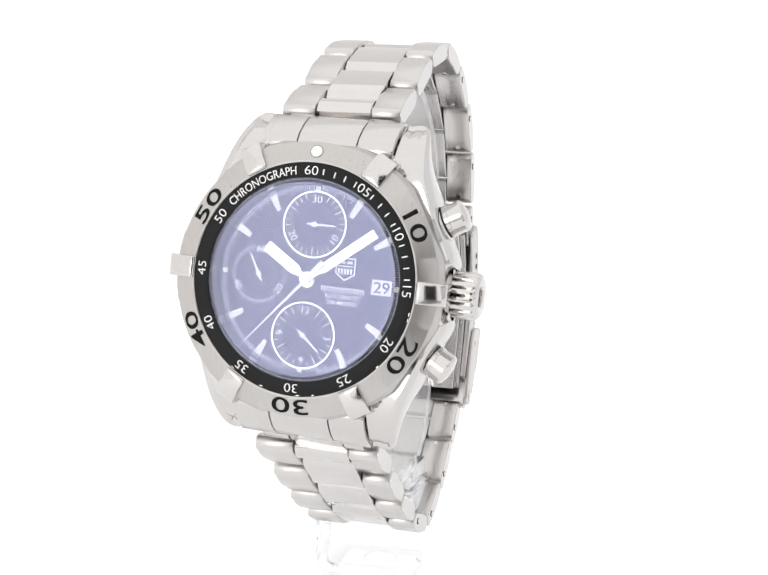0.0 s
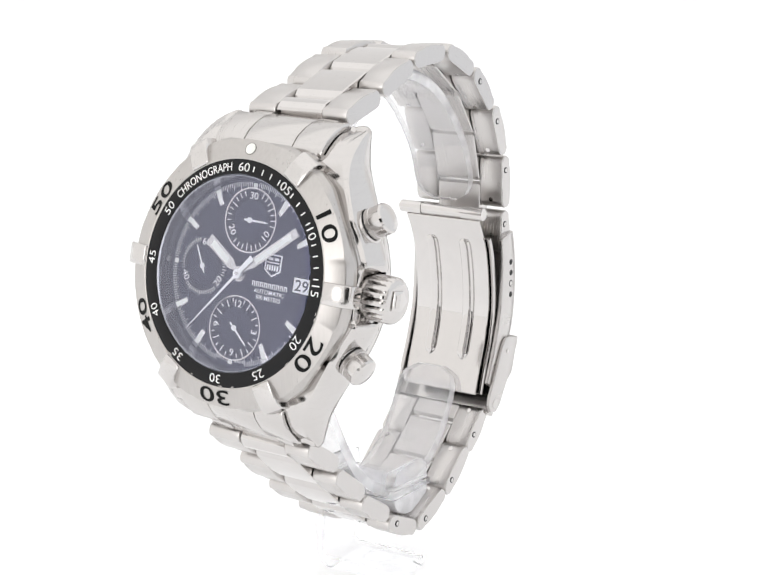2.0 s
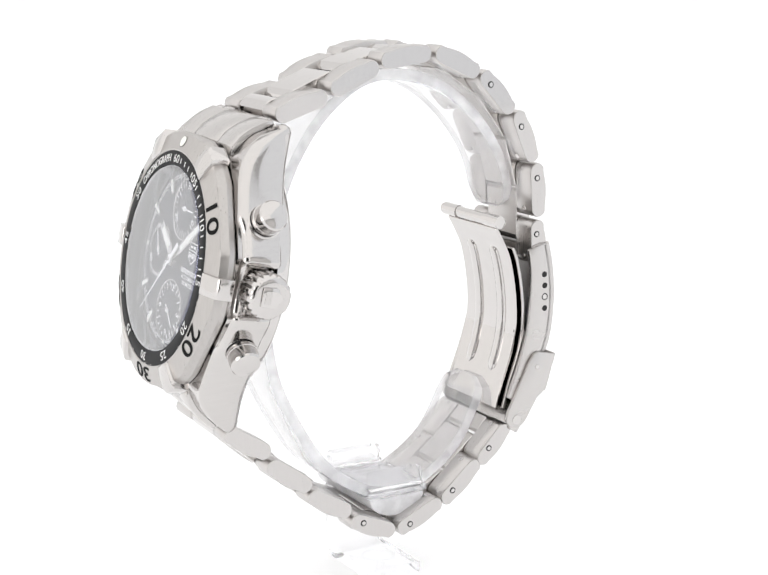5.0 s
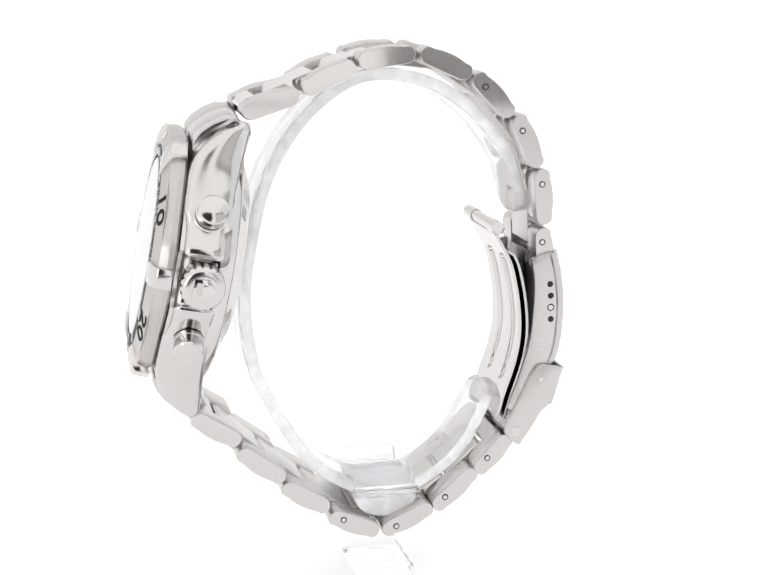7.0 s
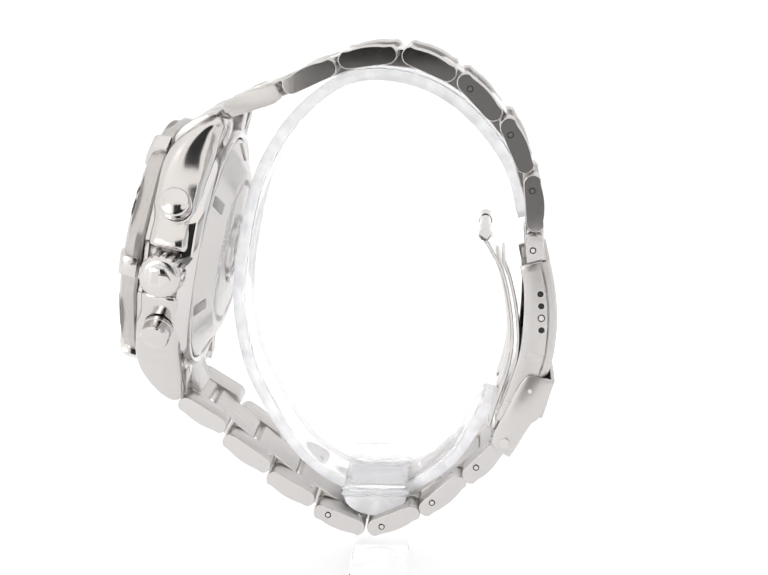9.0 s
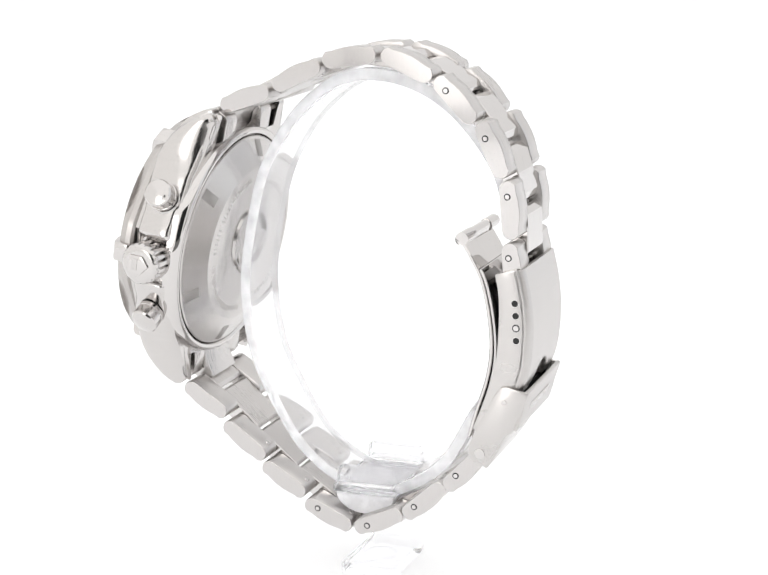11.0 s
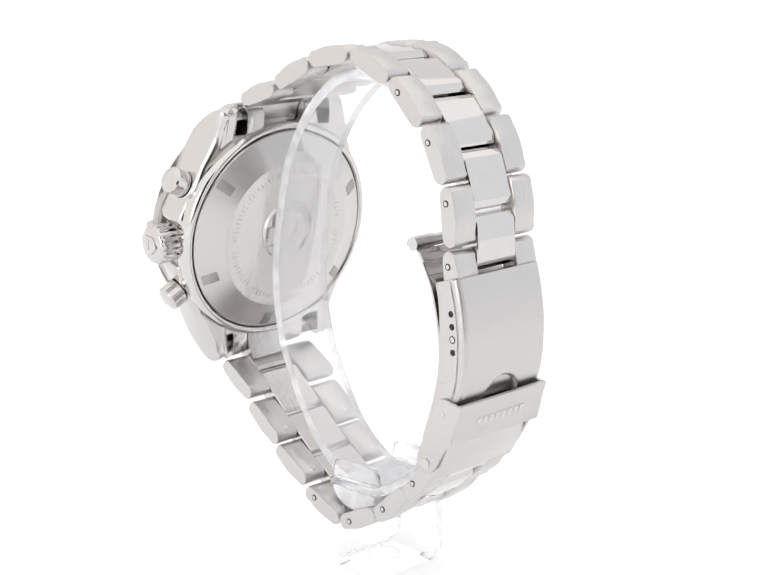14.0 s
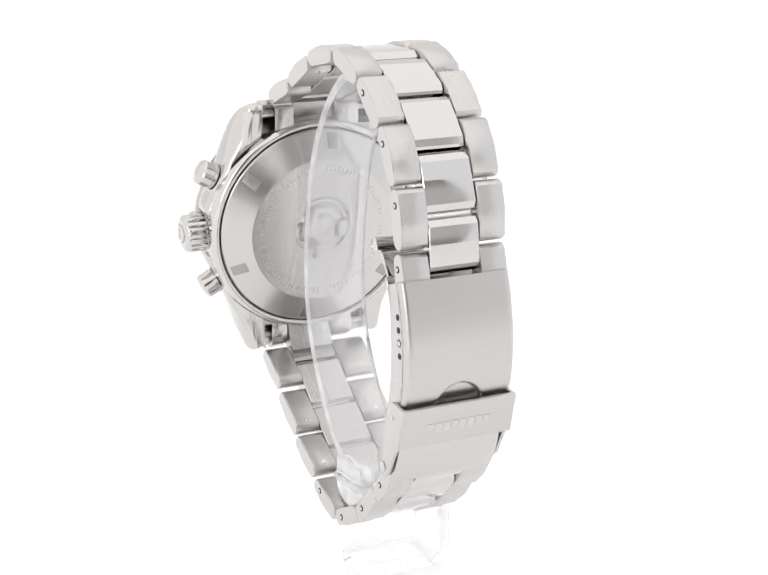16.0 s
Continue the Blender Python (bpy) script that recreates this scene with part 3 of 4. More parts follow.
def pointers():
    hand("hour_pointer", 302.5, [(-0.35, -0.9), (0.35, -0.9), (0.42, 1.4), (0.85, 2.3), (0.85, 8.0), (-0.85, 8.0), (-0.85, 2.3), (-0.42, 1.4)], 0.75, 0.16, POLISHED, "broad polished steel hour pointer", lume=[(-0.5, 2.9), (0.5, 2.9), (0.5, 7.0), (-0.5, 7.0)], hub=1.15)
    hand("minute_pointer", 51.8, [(-0.35, -0.9), (0.35, -0.9), (0.4, 2.0), (0.72, 3.0), (0.72, 12.3), (-0.72, 12.3), (-0.72, 3.0), (-0.4, 2.0)], 0.45, 0.16, POLISHED, "long polished steel minute pointer", lume=[(-0.4, 3.6), (0.4, 3.6), (0.4, 11.0), (-0.4, 11.0)], hub=0.95)
    hand("second_pointer", 220.7, [(-0.45, -3.6), (0.45, -3.6), (0.36, -0.8), (0.22, 0.9), (0.05, 13.1), (-0.05, 13.1), (-0.22, 0.9), (-0.36, -0.8)], 0.12, 0.12, WHITE, "thin white chronograph second pointer", hub=0.72)
    part("hub_cap", rod((0, 0.1, 0), (0, -0.22, 0), 0.26, 20), POLISHED, watch, "polished hub cap", HEAD)
    slim = [(-0.14, -1.1), (0.14, -1.1), (0.16, 0.3), (0.13, 3.0), (0.0, 3.5), (-0.13, 3.0), (-0.16, 0.3)]
    hand("counter_pointer", 90, slim, 1.2, 0.1, WHITE, "small white counter pointer", 0, 8.0, hub=0.42)
    hand("counter_pointer", 332, slim, 1.2, 0.1, WHITE, "small white counter pointer", -7.75, 0, hub=0.42)
    hand("counter_pointer", 130, [(x, z * 1.02) for x, z in slim], 1.2, 0.1, WHITE, "small white counter pointer", 0, -8.1, hub=0.42)


def crystal():
    ob = part("crystal", lathe([(0, -1.6), (13.6, -1.598), (13.9, -1.595), (14.35, -1.5), (14.5, -1.36)], 96), CRYSTAL, watch, "clear flat sapphire crystal with bevelled edge", HEAD, angle=8)
    ob.visible_shadow = False


def crown_and_pushers():
    steps = 160
    bm = bmesh.new()
    rings = []
    for x, r, flute in ((18.6, 2.6, 0), (20.4, 2.7, 0), (20.45, 3.2, 1), (20.7, 3.42, 1), (23.6, 3.45, 1), (24.0, 3.35, 0.5), (24.35, 3.05, 0), (24.5, 2.75, 0), (24.56, 2.6, 0), (24.6, 1.9, 0), (24.6, 0.9, 0)):
        ring = []
        for i in range(steps):
            a = 2 * math.pi * i / steps
            q = r - flute * 0.32 * max(0.0, math.cos(a * 18)) ** 2
            ring.append(bm.verts.new((x, 6.3 + q * math.cos(a), 0.2 + q * math.sin(a))))
        rings.append(ring)
    for a, c in zip(rings, rings[1:]):
        for i in range(steps):
            j = (i + 1) % steps
            bm.faces.new((a[i], c[i], c[j], a[j]))
    bm.faces.new(rings[0])
    bm.faces.new(rings[-1][::-1])
    cr = part("crown", bm, BUTTON, watch, "fluted polished steel crown", HEAD, angle=40)
    sh = [(-1.6, 1.5), (-1.6, -1.4), (0.6, -1.5), (1.9, 0.05), (0.6, 1.6)]
    part("emblem", prism([(6.3 + a, 0.2 + b) for a, b in sh], 24.5, 24.9, "x", 0.1), POLISHED, cr, "plain raised shield", HEAD)
    part("emblem_bar", prism([(6.3 + a, 0.2 + b) for a, b in [(-1.1, 1.0), (-1.1, -0.9), (-0.1, -0.95), (-0.1, 1.05)]], 24.87, 24.97, "x"), SATIN, cr, "", HEAD, False)
    for s in (1, -1):
        d = Vector((math.cos(radians(28)), 0, s * math.sin(radians(28))))
        base = Vector((16.7, 6.2, s * 9.1 + 0.4))
        prof = [(0.0, 0.0), (1.95, 0.0), (1.95, 1.95), (2.4, 2.0), (2.42, 2.62), (2.32, 2.66), (2.32, 4.45), (2.1, 4.75), (1.6, 4.88), (1.35, 5.0), (0, 5.05)]
        bm = lathe(prof, 48)
        rot = Vector((0, 1, 0)).rotation_difference(d).to_matrix().to_4x4()
        bm.transform(Matrix.Translation(base) @ rot)
        pu = part("pusher", bm, BUTTON, watch, "round polished steel pusher", HEAD, angle=28)
        col = lathe([(1.8, 0.7), (2.75, 0.7), (2.75, 1.5), (2.5, 1.7), (1.8, 1.7)], 48)
        col.transform(Matrix.Translation(base) @ rot)
        part("collar", col, SATIN, pu, "steel collar", HEAD)
        # shade of the gap under the cap, painted as a thin black ring
        gap_shade = lathe([(1.8, 1.69), (2.3, 1.69), (2.3, 1.8), (1.8, 1.8)], 40)
        gap_shade.transform(Matrix.Translation(base) @ rot)
        part("gap_shade", gap_shade, HOLE, pu, "black ring for the shade in the gap under the cap", HEAD)


def case_back():
    part("back_rim", lathe([(20.6, 8.6), (20.5, 9.6), (20.2, 10.5), (19.8, 10.95), (19.4, 11.05), (19.05, 10.85), (18.85, 10.5), (18.8, 9.6)], 128), POLISHED, watch, "polished rim of the case back", HEAD, angle=50)
    cb = part("case_back", lathe([(18.68, 9.6), (18.68, 10.75), (18.5, 10.95), (18.2, 11.05), (13.9, 13.0), (13.6, 13.12), (13.2, 13.15), (0, 13.15)], 144), BACKSTEEL, watch, "brushed steel screwed case back", HEAD, angle=12)
    # key slots are flush plates, their shade put into the darker colour
    for k in range(6):
        bm = box(-0.95, 0.95, -0.6, 0.1, -1.5, 1.5, 0.05)
        m = Matrix.Rotation(radians(51 + 60 * k), 4, "Y") @ Matrix.Translation((0, 11.72, 16.7)) @ Matrix.Rotation(radians(24.4), 4, "X")
        bm.transform(m)
        part("key_notch", bm, NOTCH, cb, "darker plate for the shade in a case-key slot", HEAD)
    # engraved ring of writing, unreadable, as fine bars in slightly darker steel
    bars = []
    rnd = random.Random(4)
    for i in range(92):
        if i % 23 in (0, 1):
            continue
        bars.append(tick(360 / 92 * i, 11.3, 11.3 + rnd.choice((0.8, 1.0, 1.0)), 0.22 + 0.14 * rnd.random(), 13.17, h=0.012))
    part("engraving", join(*bars), FAINTSTEEL, cb, "faint engraved bars round the case back", HEAD, False)
    bm = lathe([(0, 13.75), (2.6, 13.7), (3.6, 13.5), (4.2, 13.15)], 48)
    bm.transform(Matrix.Translation((0, 0, 1.4)))
    b2 = lathe([(0, 13.9), (1.2, 13.85), (1.8, 13.55), (1.95, 13.15)], 32)
    b2.transform(Matrix.Translation((3.6, 0, 0.2)))
    b3 = b2.copy()
    b3.transform(Matrix.Translation((-7.2, 0, 0)))
    b4 = prism([(-3.4, 0.5), (3.4, 0.5), (2.6, -4.2), (1.2, -5.4), (-1.2, -5.4), (-2.6, -4.2)], 13.1, 13.55, "y", 0.25, 2)
    b5 = lathe([(1.5, 13.5), (1.6, 13.95), (2.0, 14.0), (2.3, 13.6)], 40)
    b5.transform(Matrix.Translation((0, 0, 1.2)))
    bars = [box(-0.25, 0.25, 13.1, 13.75, -3.9, 4.6, 0.1, 1), box(-3.9, 3.9, 13.1, 13.7, -0.3, 0.2, 0.1, 1), box(-2.4, 2.4, 13.1, 13.75, -3.0, -2.5, 0.1, 1)]
    rim = lathe([(4.9, 13.1), (5.05, 13.6), (5.35, 13.65), (5.6, 13.1)], 56)
    rim.transform(Matrix.Translation((0, 0, 0.9)))
    medal = join(bm, b2, b3, b4, b5, rim, *bars)
    for v in medal.verts:
        v.co.y = 13.1 + max(0.0, v.co.y - 13.1) * 0.85
    part("relief", medal, SATIN, cb, "raised rounded medallion on the case back", HEAD, angle=40)


def end_links():
    for s in (1, -1):
        for x0, x1, mat in ((-10.1, -4.66, BRUSHED), (-4.52, 4.52, POLISHED), (4.66, 10.1, BRUSHED)):
            mid = abs(x0) < 5
            prof = [(2.6, 18.2), (2.55, 19.6), (3.5, 21.2), (5.1, 22.7), (7.0, 23.9), (8.5, 24.3 if mid else 24.0), (9.0, 23.5), (7.6, 21.9), (6.4, 20.7), (5.6, 18.2)]
            bm = prism([(y, s * z * (1 if s > 0 else 0.985)) for y, z in prof], x0, x1, "x", 0.14, 2)
            part("end_link", bm, mat if not mid else SATIN, watch, "fitted steel end link between the lugs", HEAD, angle=28)
        for x in (-8.2, 8.2):
            part("spring_bar", rod((x - 2.4, 8.1, s * 21.6), (x + 2.4, 8.1, s * 21.6), 0.75, 18), SATIN, watch, "spring bar at the lugs", HEAD)
        # legs that reach back to the first links, and the tongue between them
        for x0, x1 in ((-8.0, -4.4), (4.4, 8.0)) if s > 0 else ((-7.0, -2.8), (5.9, 9.0)):
            leg = [(5.0, 18.3), (10.0, 18.5), (10.5, 19.4), (10.55, 22.4), (10.1, 23.3), (8.9, 23.8), (8.5, 24.5), (7.2, 23.6), (5.0, 20.5)]
            part("end_lug", prism([(y, s * z) for y, z in leg], x0, x1, "x", 0.18), SATIN, watch, "leg of the end link", HEAD)
        tongue = [(5.0, 18.3), (8.3, 18.6), (8.8, 22.0), (9.6, 23.6), (8.6, 24.3), (7.2, 23.6)] if s > 0 else [(5.0, 18.3), (9.9, 18.6), (10.9, 21.2), (12.6, 23.8), (10.4, 24.9), (8.6, 24.4), (7.2, 23.6)]
        part("end_tongue", prism([(y, s * z) for y, z in tongue], -4.2 if s > 0 else -2.6, 4.2 if s > 0 else 5.7, "x", 0.15), BRUSHED, watch, "middle tongue of the end link", HEAD)


# ends of the outer links along the bracelet, seen from the crown's side: x and z of both tips
UPPER = [((-24.4, -19.2), (-15.5, -16.4)), ((-14.8, -15.8), (-6.4, -12.1)), ((-5.9, -11.5), (3.3, -10.4)), ((4.3, -10.2), (12.6, -14.0)), ((13.3, -14.0), (19.5, -20.7)), ((20.5, -20.7), (24.2, -29.3)), ((24.8, -29.7), (25.5, -38.9)), ((25.2, -39.5), (25.7, -47.2))]
LOWER = [((-33.7, -67.9), (-26.1, -72.8)), ((-26.4, -74.3), (-18.9, -79.8)), ((-19.2, -80.9), (-11.5, -85.6)), ((-11.4, -86.9), (-3.0, -90.5)), ((-2.2, -90.6), (6.4, -86.8)), ((6.8, -87.2), (14.0, -80.9)), ((14.2, -81.4), (20.0, -75.3))]
PINS = [(4, 14.83, -16.04), (5, 21.19, -23.29), (6, 24.73, -32.21), (7, 24.94, -41.88), (11, 15.94, -78.79 - 2.0), (13, 0.05, -89.6), (12, 8.57, -85.15), (10, -9.02, -87.62)]


def link_profile(length, thick, flip):
    """Side outline of a link: flat inside, bowed outside, round ends."""
    a, r = length / 2, thick * 0.47
    pts = []
    for k in range(7):
        t = radians(-90 + 150 * k / 6)
        pts.append((a - r + r * math.cos(t), -thick / 2 + r + r * math.sin(t)))
    for k in range(1, 8):
        u = 1 - 2 * k / 8
        pts.append(((a - r * 0.55) * u, thick / 2 - 0.95 * u * u * thick * 0.22))
    for k in range(7):
        t = radians(120 + 150 * k / 6)
        pts.append((-a + r + r * math.cos(t), -thick / 2 + r + r * math.sin(t)))
    return [(x, z * flip) for x, z in pts]


def centre_profile(length, thick, flip):
    """A flat polished top with a bevel at either end."""
    a, h = length / 2, thick / 2
    pts = [(a, 0.5 - h), (a, h - 1.0), (a - 0.3, h - 0.62), (a - 1.25, h - 0.06), (a - 1.5, h), (0, h + 0.03), (1.5 - a, h), (1.25 - a, h - 0.06), (0.3 - a, h - 0.62), (-a, h - 1.0), (-a, 0.5 - h), (0.5 - a, -h), (a - 0.5, -h)]
    return [(x, z * flip) for x, z in pts]


def link_frame(a, c, out):
    """Places a link's own x along a-c, and its z outwards from the wrist."""
    a, c = Vector(a), Vector(c)
    d = (c - a).normalized()
    nrm = Vector((-d.y, d.x))
    if nrm.dot(out) < 0:
        nrm = -nrm
    mid = (a + c) / 2
    return Matrix(((d.x, 0, nrm.x, mid.x), (0, 1, 0, 0), (d.y, 0, nrm.y, mid.y), (0, 0, 0, 1)))


def bracelet():
    centre = Vector((0, -50))
    rows = UPPER + LOWER
    for i, (a, c) in enumerate(rows):
        a, c = Vector(a), Vector(c)
        m = link_frame(a, c, (a + c) / 2 - centre)
        length = (c - a).length + 0.15
        thick = 3.15
        # the far side widens towards the lugs, shaped to fit the camera's view
        wide = 8.9 + (0.6 * max(0.0, 1 - i / 5) if i < len(UPPER) else 0.3 + 1.2 * max(0.0, 1 - (i - len(UPPER)) / 5))
        for y0, y1 in ((-8.9, -4.4), (4.4, wide)):
            bm = prism(link_profile(length, thick, 1), y0, y1, "y")
            bm2 = bevel(bm, 0.22, 2, 60)
            lk = part("outer_link", bm2, BRUSHED_TOP if abs((c - a).x) > abs((c - a).y) else BRUSHED, watch, "brushed steel outer bracelet link", BAND @ m, angle=26)
            side = prism([(x * 0.97, z * 0.93) for x, z in link_profile(length, thick, 1)], y0 - 0.02 if y0 < 0 else y1 - 0.1, y0 + 0.1 if y0 < 0 else y1 + 0.02, "y")
            part("side_face", side, SIDE, lk, "fine satin flank", BAND @ m)
            if i not in (0, 8):
                dot = rod((length * 0.33, (y0 + y1) / 2, -thick / 2 - 0.10), (length * 0.33, (y0 + y1) / 2, -thick / 2 + 0.1), 0.42, 14, 0.5)
                part("pin_dot", dot, POLISHED, lk, "small steel pin dot on the inside", BAND @ m)
            for k, px, pz in PINS:
                if k == i and y0 < 0:
                    p = Vector((px, pz if k != 11 else -78.79))
                    w = BAND @ Matrix.Translation((p.x, -8.92, p.y))
                    # shade round the pin, painted as a black disc
                    part("pin_bore", rod((0, 0, 0), (0, -0.05, 0), 0.54, 24), HOLE, lk, "black disc for the shade round a pin", w)
                    part("pin", rod((0, 0, 0), (0, -0.10, 0), 0.36, 20), POLISHED, lk, "steel pin end", w)
    for run in (UPPER, LOWER):
        mids = [((Vector(a) + Vector(c)) / 2) for a, c in run]
        knots = [Vector(run[0][0])] + mids + ([Vector(run[-1][1])] if run is LOWER else [])
        for p, q in zip(knots, knots[1:]):
            m = link_frame(p, q, (p + q) / 2 - centre)
            length = (q - p).length - 0.5
            bm = prism(centre_profile(length, 2.9, 1), -4.3, 4.3, "y")
            bm = bevel(bm, 0.16, 1, 60)
            bm.normal_update()
            for f in bm.faces:
                f.material_index = 1 if f.normal.z < -0.7 else 0
            lk = part("centre_link", bm, POLISHED, watch, "polished steel centre bracelet link", BAND @ m, angle=14)
            lk.data.materials.append(BRUSHED)


def pressed_cover(path, half, thick, mid):
    """The clasp's cover: one bent sheet with rolled sides and a round notch pressed in at its lower end."""
    pts = [Vector(p) for p in path]
    cols = 84
    bm = bmesh.new()
    grid = []
    for i, p in enumerate(pts):
        d = (pts[min(i + 1, len(pts) - 1)] - pts[max(i - 1, 0)]).normalized()
        nrm = Vector((-d.y, d.x))
        if nrm.x < 0:
            nrm = -nrm
        pair = []
        for lift in (0.0, thick):
            row = []
            for c in range(cols + 1):
                y = -half + 2 * half * c / cols
                over = max(0.0, abs(y) - (half - 1.2)) / 1.2
                drop = 1.15 * (1 - math.sqrt(max(0.0, 1 - over * over))) + lift * (1 - 0.4 * over)
                e = math.hypot(y / 4.1, (p.y + 64.4) / 4.4)
                k = max(0.0, min(1.0, (1.04 - e) / 0.09))
                drop += 0.75 * k * k * (3 - 2 * k)
                row.append(bm.verts.new((p.x - nrm.x * drop, mid + y, p.y - nrm.y * drop)))
            pair.append(row)
        grid.append(pair)
    for a, c in zip(grid, grid[1:]):
        for side in (0, 1):
            for k in range(cols):
                bm.faces.new((a[side][k], a[side][k + 1], c[side][k + 1], c[side][k]))
        for k in (0, cols):
            bm.faces.new((a[0][k], c[0][k], c[1][k], a[1][k]))
    for end in (grid[0], grid[-1]):
        for k in range(cols):
            bm.faces.new((end[0][k], end[0][k + 1], end[1][k + 1], end[1][k]))
    return bm


def pressed_rib(path, y, w, h):
    """A long half-round rib on the inner side of a blade, running out at both ends."""
    pts = [Vector(p) for p in path]
    bm = bmesh.new()
    rings = []
    n = len(pts) - 1
    for i, p in enumerate(pts):
        d = (pts[min(i + 1, n)] - pts[max(i - 1, 0)]).normalized()
        nrm = Vector((-d.y, d.x))
        if nrm.x > 0:
            nrm = -nrm
        near = min(i, n - i) / 3.0
        k = 1.0 if near >= 1 else math.sqrt(max(0.03, 1 - (1 - near) ** 2))
        ring = []
        for q in range(9):
            a = math.pi * q / 8
            f = math.sin(a) ** 0.7 * h * k - 0.04
            ring.append(bm.verts.new((p.x + nrm.x * f, y + w / 2 * k * math.cos(a), p.y + nrm.y * f)))
        rings.append(ring)
    for a, c in zip(rings, rings[1:]):
        for q in range(8):
            bm.faces.new((a[q], a[q + 1], c[q + 1], c[q]))
        bm.faces.new((a[8], a[0], c[0], c[8]))
    bm.faces.new(rings[0])
    bm.faces.new(rings[-1][::-1])
    return bm


def clasp():
    band = CLASP
    outer = curve_points([(27.6, -43.4), (28.5, -47.5), (29.0, -52.5), (28.75, -57.5), (28.2, -60.6), (27.6, -62.4), (26.8, -63.9)], 12)
    inner = curve_points([(22.9, -44.4), (23.5, -48.0), (23.5, -53.0), (23.0, -58.5), (21.4, -64.3), (19.2, -70.0)], 6)
    top = part("clasp_cover", pressed_cover(outer, 9.45, 0.8, 0.25), CLASPSTEEL, watch, "brushed steel clasp cover with a thumb notch", band, angle=50)
    for y0, y1 in ((-9.2, -8.3), (8.8, 9.7)):
        outline = [(x - 1.12, z) for x, z in outer[:-14]] + [(24.5, -68.5), (21.5, -71.5)] + inner[::-1]
        part("cover_flank", prism(outline, y0, y1, "y", 0.2, 2), BRUSHED, top, "satin flank of the clasp", band, angle=30)
    # bores are flat discs; black ones carry the shade of the hole
    for px, pz, mat in ((26.2, -48.87, HOLE), (26.35, -50.85, HOLE), (26.4, -52.85, POLISHED), (26.44, -54.87, HOLE)):
        part("adjust_bore", rod((px, -9.18, pz), (px, -9.25, pz), 0.52 if mat is HOLE else 0.44, 24), mat, top, "bore for the spring bar", band)
        part("bore_rim", rod((px, -9.17, pz), (px, -9.22, pz), 0.62, 24), POLISHED if mat is HOLE else HOLE, top, "", band)
    # black block takes the place of shade in the slot
    part("slot_shade", box(24.6, 26.4, -8.6, 8.6, -65.6, -63.9), HOLE, top, "black block for the shade behind the flap's lip", band)
    # folding safety flap
    flap = [(24.1, -62.6), (25.0, -62.4), (28.6, -63.2), (28.3, -64.4), (26.0, -69.9), (25.0, -70.5), (22.4, -74.6), (21.0, -75.6), (19.4, -75.4), (18.5, -74.0), (18.8, -72.4), (23.0, -64.0)]
    top_run = [(28.75, -63.1), (28.0, -65.3), (27.35, -67.7), (26.7, -69.7)]
    fl = part("safety_flap", bevel(sheet_along(top_run, 9.8, 0.7), 0.15, 2, 60), CLASPSTEEL, watch, "folding steel safety flap", band)
    for y0, y1 in ((-9.9, -9.25), (9.25, 9.9)):
        part("flap_flank", prism(flap, y0, y1, "y", 0.16, 2), BRUSHED, fl, "satin flank of the flap", band, angle=30)
    for px, pz, r in ((20.57, -73.93, 0.85), (24.69, -64.96, 0.4)):
        part("rivet", bevel(rod((px, -9.88, pz), (px, -10.05, pz), r, 24), 0.1, 2), POLISHED, fl, "steel rivet", band)
    # worn name as plain shallow bars
    d = (Vector(top_run[-1]) - Vector(top_run[0])).normalized()
    mid = Vector(top_run[1]) * 0.45 + Vector(top_run[2]) * 0.55
    nrm = Vector((-d.y, d.x))
    if nrm.x < 0:
        nrm = -nrm
    for i in range(8):
        m = Matrix(((nrm.x, 0, d.x, mid.x), (0, 1, 0, -4.9 + 1.4 * i), (nrm.y, 0, d.y, mid.y), (0, 0, 0, 1)))
        part("name_bar", box(-0.02, 0.06, -0.52, 0.52, -0.75, 0.75 if i % 3 else 0.4, 0.02, 1), SATIN, fl, "shallow plain bar", band @ m)
    # lower bridge to the last links
    br = sheet_along(curve_points([(25.5, -67.0), (24.7, -70.4), (23.3, -73.8), (21.4, -76.8)], 6), 9.0, 1.8)
    part("clasp_bridge", bevel(br, 0.25, 2, 60), SATIN, watch, "steel bridge below the flap", band)
    # dark block stands in for the shade inside the clasp's mouth
    part("mouth_shade", box(23.4, 25.4, -4.4, 4.4, -46.0, -43.9, 0.1), DARKSTEEL, watch, "dark block for the shade in the clasp's mouth", band)
    # folding blades inside
    path = curve_points([(17.5, -40.2), (18.9, -42.6), (20.5, -46.1), (21.7, -52.0), (22.0, -57.5), (21.2, -62.5), (19.4, -68.0), (18.2, -72.2)], 10)
    bl = part("folding_blade", bevel(sheet_along(path, 7.4, 0.55), 0.12, 1, 60), POLISHED, watch, "polished folding blade of the clasp", band)
    for y in (-3.4, 3.4):
        rib_path = [p for p in path if -66.5 < p[1] < -44.0]
        part("groove", pressed_rib([(x - 0.56, z) for x, z in rib_path], y, 2.3, 0.55), POLISHED, bl, "pressed long groove", band)
    path2 = [(x + 0.95, z) for x, z in path if z < -43.5]
    part("under_blade", bevel(sheet_along(path2, 8.2, 0.5), 0.1, 1, 60), SIDE, watch, "second folding blade", band)
    rd = part("hinge_rod", rod((17.3, -8.2, -39.2), (17.3, 8.2, -39.2), 0.95, 28), POLISHED, watch, "steel hinge rod", band)
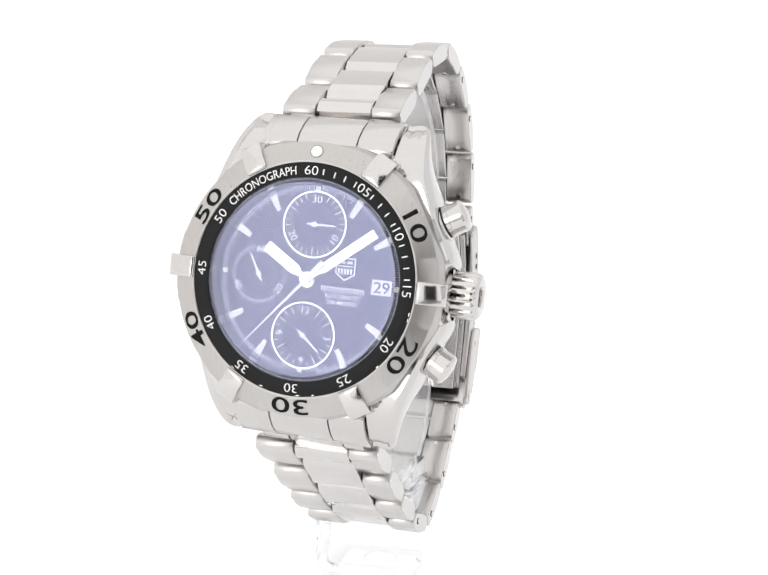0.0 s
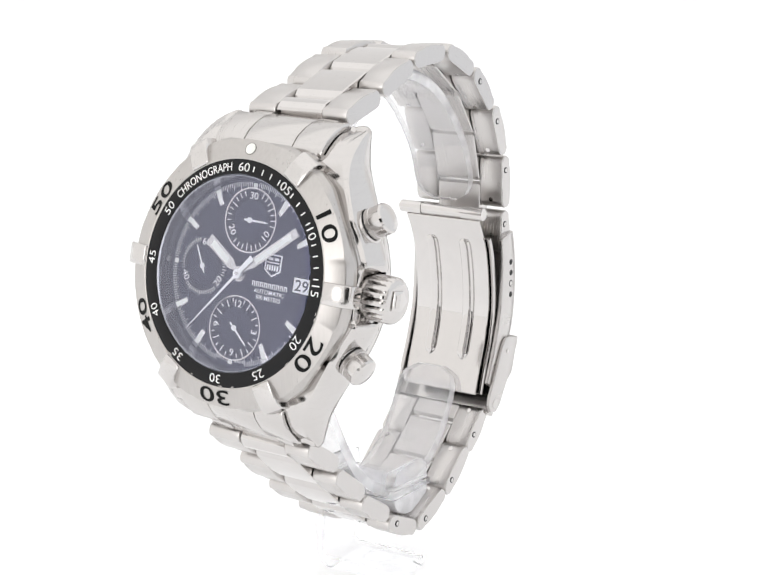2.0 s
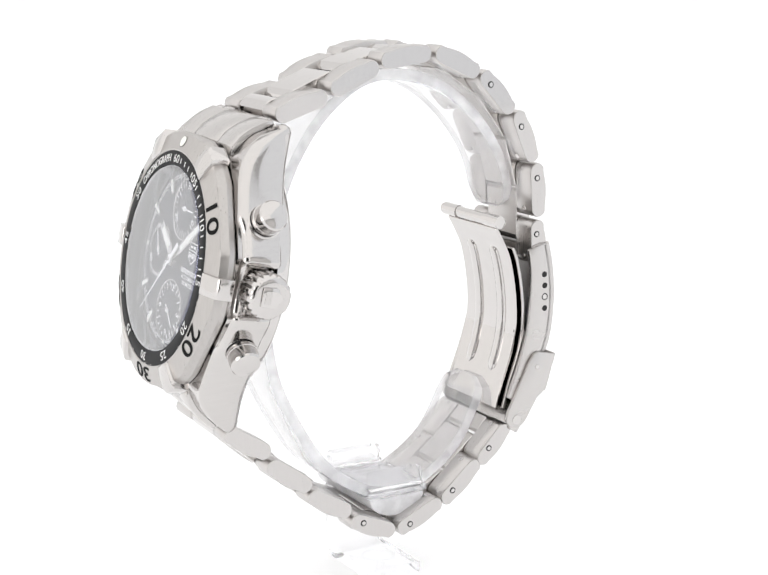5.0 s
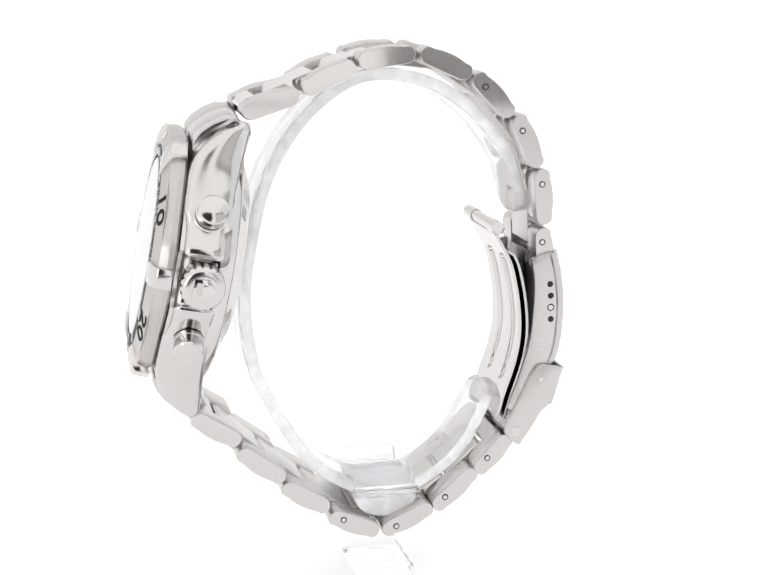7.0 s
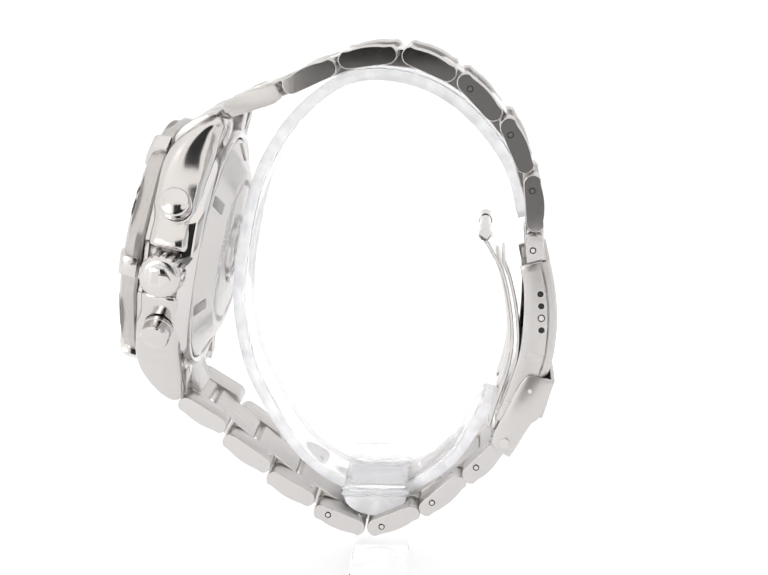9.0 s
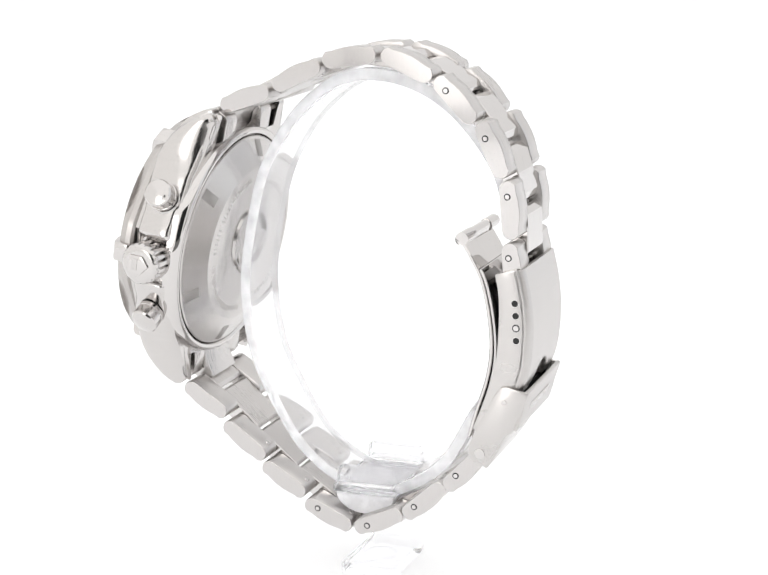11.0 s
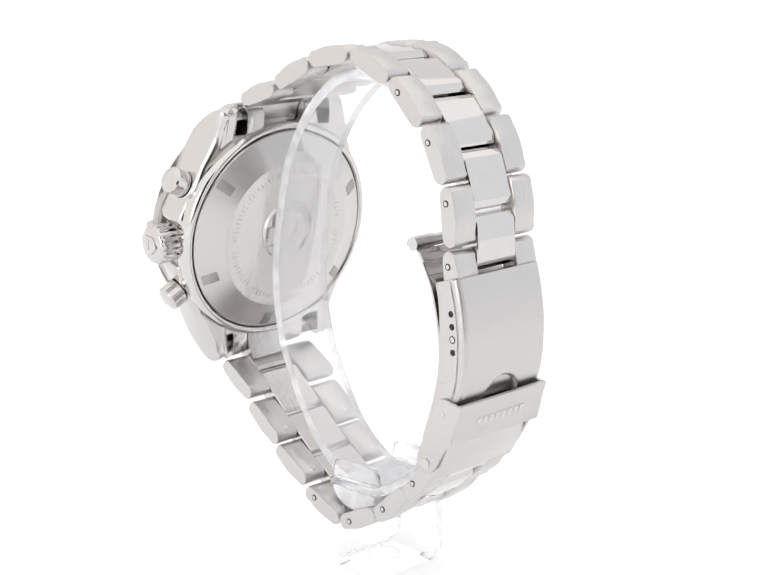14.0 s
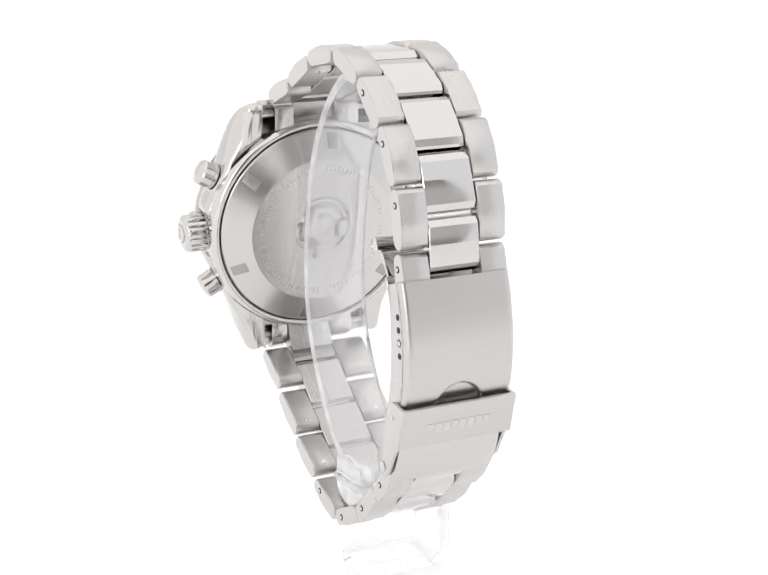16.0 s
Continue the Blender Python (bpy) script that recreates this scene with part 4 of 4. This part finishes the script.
    for y0, y1 in ((-8.3, -4.2), (4.2, 8.3)):
        part("sleeve", bevel(rod((17.3, y0, -39.2), (17.3, y1, -39.2), 1.1, 28), 0.15, 2), POLISHED, rd, "", band)


case()
bezel()
minute_ring()
ring_chips()
dial()
pointers()
crystal()
crown_and_pushers()
case_back()
end_links()
bracelet()
clasp()

# ---------------------------------------------------------------- the clear stand
stand = tagged(new("display_stand"), "clear acrylic stand: open ring on a flat foot", "stand")


def strap(path, y0, y1, thick, b=0.28):
    """A thick clear band swept along (x, z), its edges eased and both of its ends rounded off in plan."""
    pts = [Vector(p) for p in path]
    run = [0.0]
    for p, q in zip(pts, pts[1:]):
        run.append(run[-1] + (q - p).length)
    half, mid = (y1 - y0) / 2, (y0 + y1) / 2
    ease = 4.6
    bm = bmesh.new()
    rings = []
    for i, p in enumerate(pts):
        d = (pts[min(i + 1, len(pts) - 1)] - pts[max(i - 1, 0)]).normalized()
        nrm = Vector((-d.y, d.x))
        near = min(run[i], run[-1] - run[i])
        k = 1.0 if near > ease else math.sqrt(max(0.0, 1 - (1 - near / ease) ** 2))
        w = max(half * (0.42 + 0.58 * k), b * 1.5)
        section = [(-w, b), (-w + b * 0.3, b * 0.3), (-w + b, 0), (w - b, 0), (w - b * 0.3, b * 0.3), (w, b), (w, thick - b), (w - b * 0.3, thick - b * 0.3), (w - b, thick), (-w + b, thick), (-w + b * 0.3, thick - b * 0.3), (-w, thick - b)]
        rings.append([bm.verts.new((p.x - nrm.x * t, mid + y, p.y - nrm.y * t)) for y, t in section])
    n = len(rings[0])
    for a, c in zip(rings, rings[1:]):
        for i in range(n):
            f = bm.faces.new((a[i], a[(i + 1) % n], c[(i + 1) % n], c[i]))
            f.material_index = 1 if i in (0, 4, 5, 6, 10, 11) else 0
    for end in (rings[0], rings[-1][::-1]):
        bm.faces.new(end).material_index = 1
    return bm


def acrylic_stand():
    loop = curve_points([(24.6, -37.5), (22.2, -28.7), (16.3, -20.5), (9.0, -15.2), (0.6, -13.1), (-6.9, -14.4), (-14.6, -20.4), (-20.4, -29.4), (-23.3, -39.3), (-24.9, -50.0), (-24.0, -60.0), (-21.4, -67.5), (-15.0, -78.2), (-7.5, -84.0), (0.0, -86.0), (6.5, -84.0), (13.3, -78.7), (19.2, -68.4)], 8)[::-1]
    rg = part("ring", strap(loop, -4.0, 7.4, 1.95), ACRYLIC, stand, "open clear ring with rounded ends inside the bracelet", TABLE, angle=24)
    rg.data.materials.append(CUT_EDGE)
    bowl = [(-1.2 + 5.3 * math.cos(radians(a)), -84.9 + 3.5 * math.sin(radians(a))) for a in range(0, -181, -12)]
    part("saddle", bevel(prism(bowl, -6.3, 13.0), 0.25, 2, 50), FROSTED, stand, "milky rounded block under the ring", TABLE)
    part("saddle_plate", bevel(prism([(-6.9, -84.75), (4.5, -84.75), (4.5, -83.6), (-6.9, -83.6)], -6.6, 13.2), 0.2, 2, 40), MILKY, stand, "clear plate on the block", TABLE)
    for y0, y1 in ((-6.4, -4.25), (7.65, 9.8)):
        part("saddle_lip", bevel(prism([(-6.4, -83.5), (4.0, -83.5), (3.6, -80.4), (-6.0, -80.4)], y0, y1), 0.3, 2, 40), MILKY, stand, "clear lip beside the ring", TABLE)
    # one strip bent up at its far end, into the upright
    bend = [(-5.6, -100.0), (7.6, -100.0)] + [(7.6 + 3.2 * math.sin(radians(a)), -96.8 - 3.2 * math.cos(radians(a))) for a in range(15, 91, 15)]
    bend += [(10.8, -84.0), (8.8, -84.0)] + [(7.6 + 1.2 * math.sin(radians(a)), -96.8 - 1.2 * math.cos(radians(a))) for a in range(90, -1, -15)] + [(-5.6, -98.0)]
    foot = part("foot", prism(bend, -6.0, 3.8, "x", 0.25, 2), FOOT, stand, "clear foot bent up into the upright", TABLE)
    boss = lathe([(2.5, 0.0), (2.6, -0.12), (2.9, -0.12), (3.0, 0.0)], 40)
    boss.transform(Matrix.Translation((-1.1, 0.6, -97.98)) @ Matrix.Rotation(radians(-90), 4, "X"))
    part("foot_recess", boss, MILKY, stand, "faint round mark on the foot", TABLE)
    for ob in stand.children:
        ob.visible_shadow = False


acrylic_stand()

# ---------------------------------------------------------------- turning


def motions():
    """The turntable carries the stand and the watch round together."""
    angles = [73.56, 69.30, 64.95, 60.66, 56.31, 51.95, 47.55, 43.28, 38.93, 34.62, 30.28, 8.61, 4.29, 0.0, -4.31, -25.92, -30.21, -34.47, -38.72, -42.93, -47.16, -51.38, -55.59, -59.83, -64.10]
    times = [0.5 * k for k in range(11)] + [7.5, 8.0, 8.5, 9.0] + [11.5 + 0.5 * k for k in range(10)]
    rows = [(t, pose(0, 0, 0, 0, 0, a)) for t, a in zip(times, angles)]
    walk(watch, rows)
    walk(stand, rows)


motions()
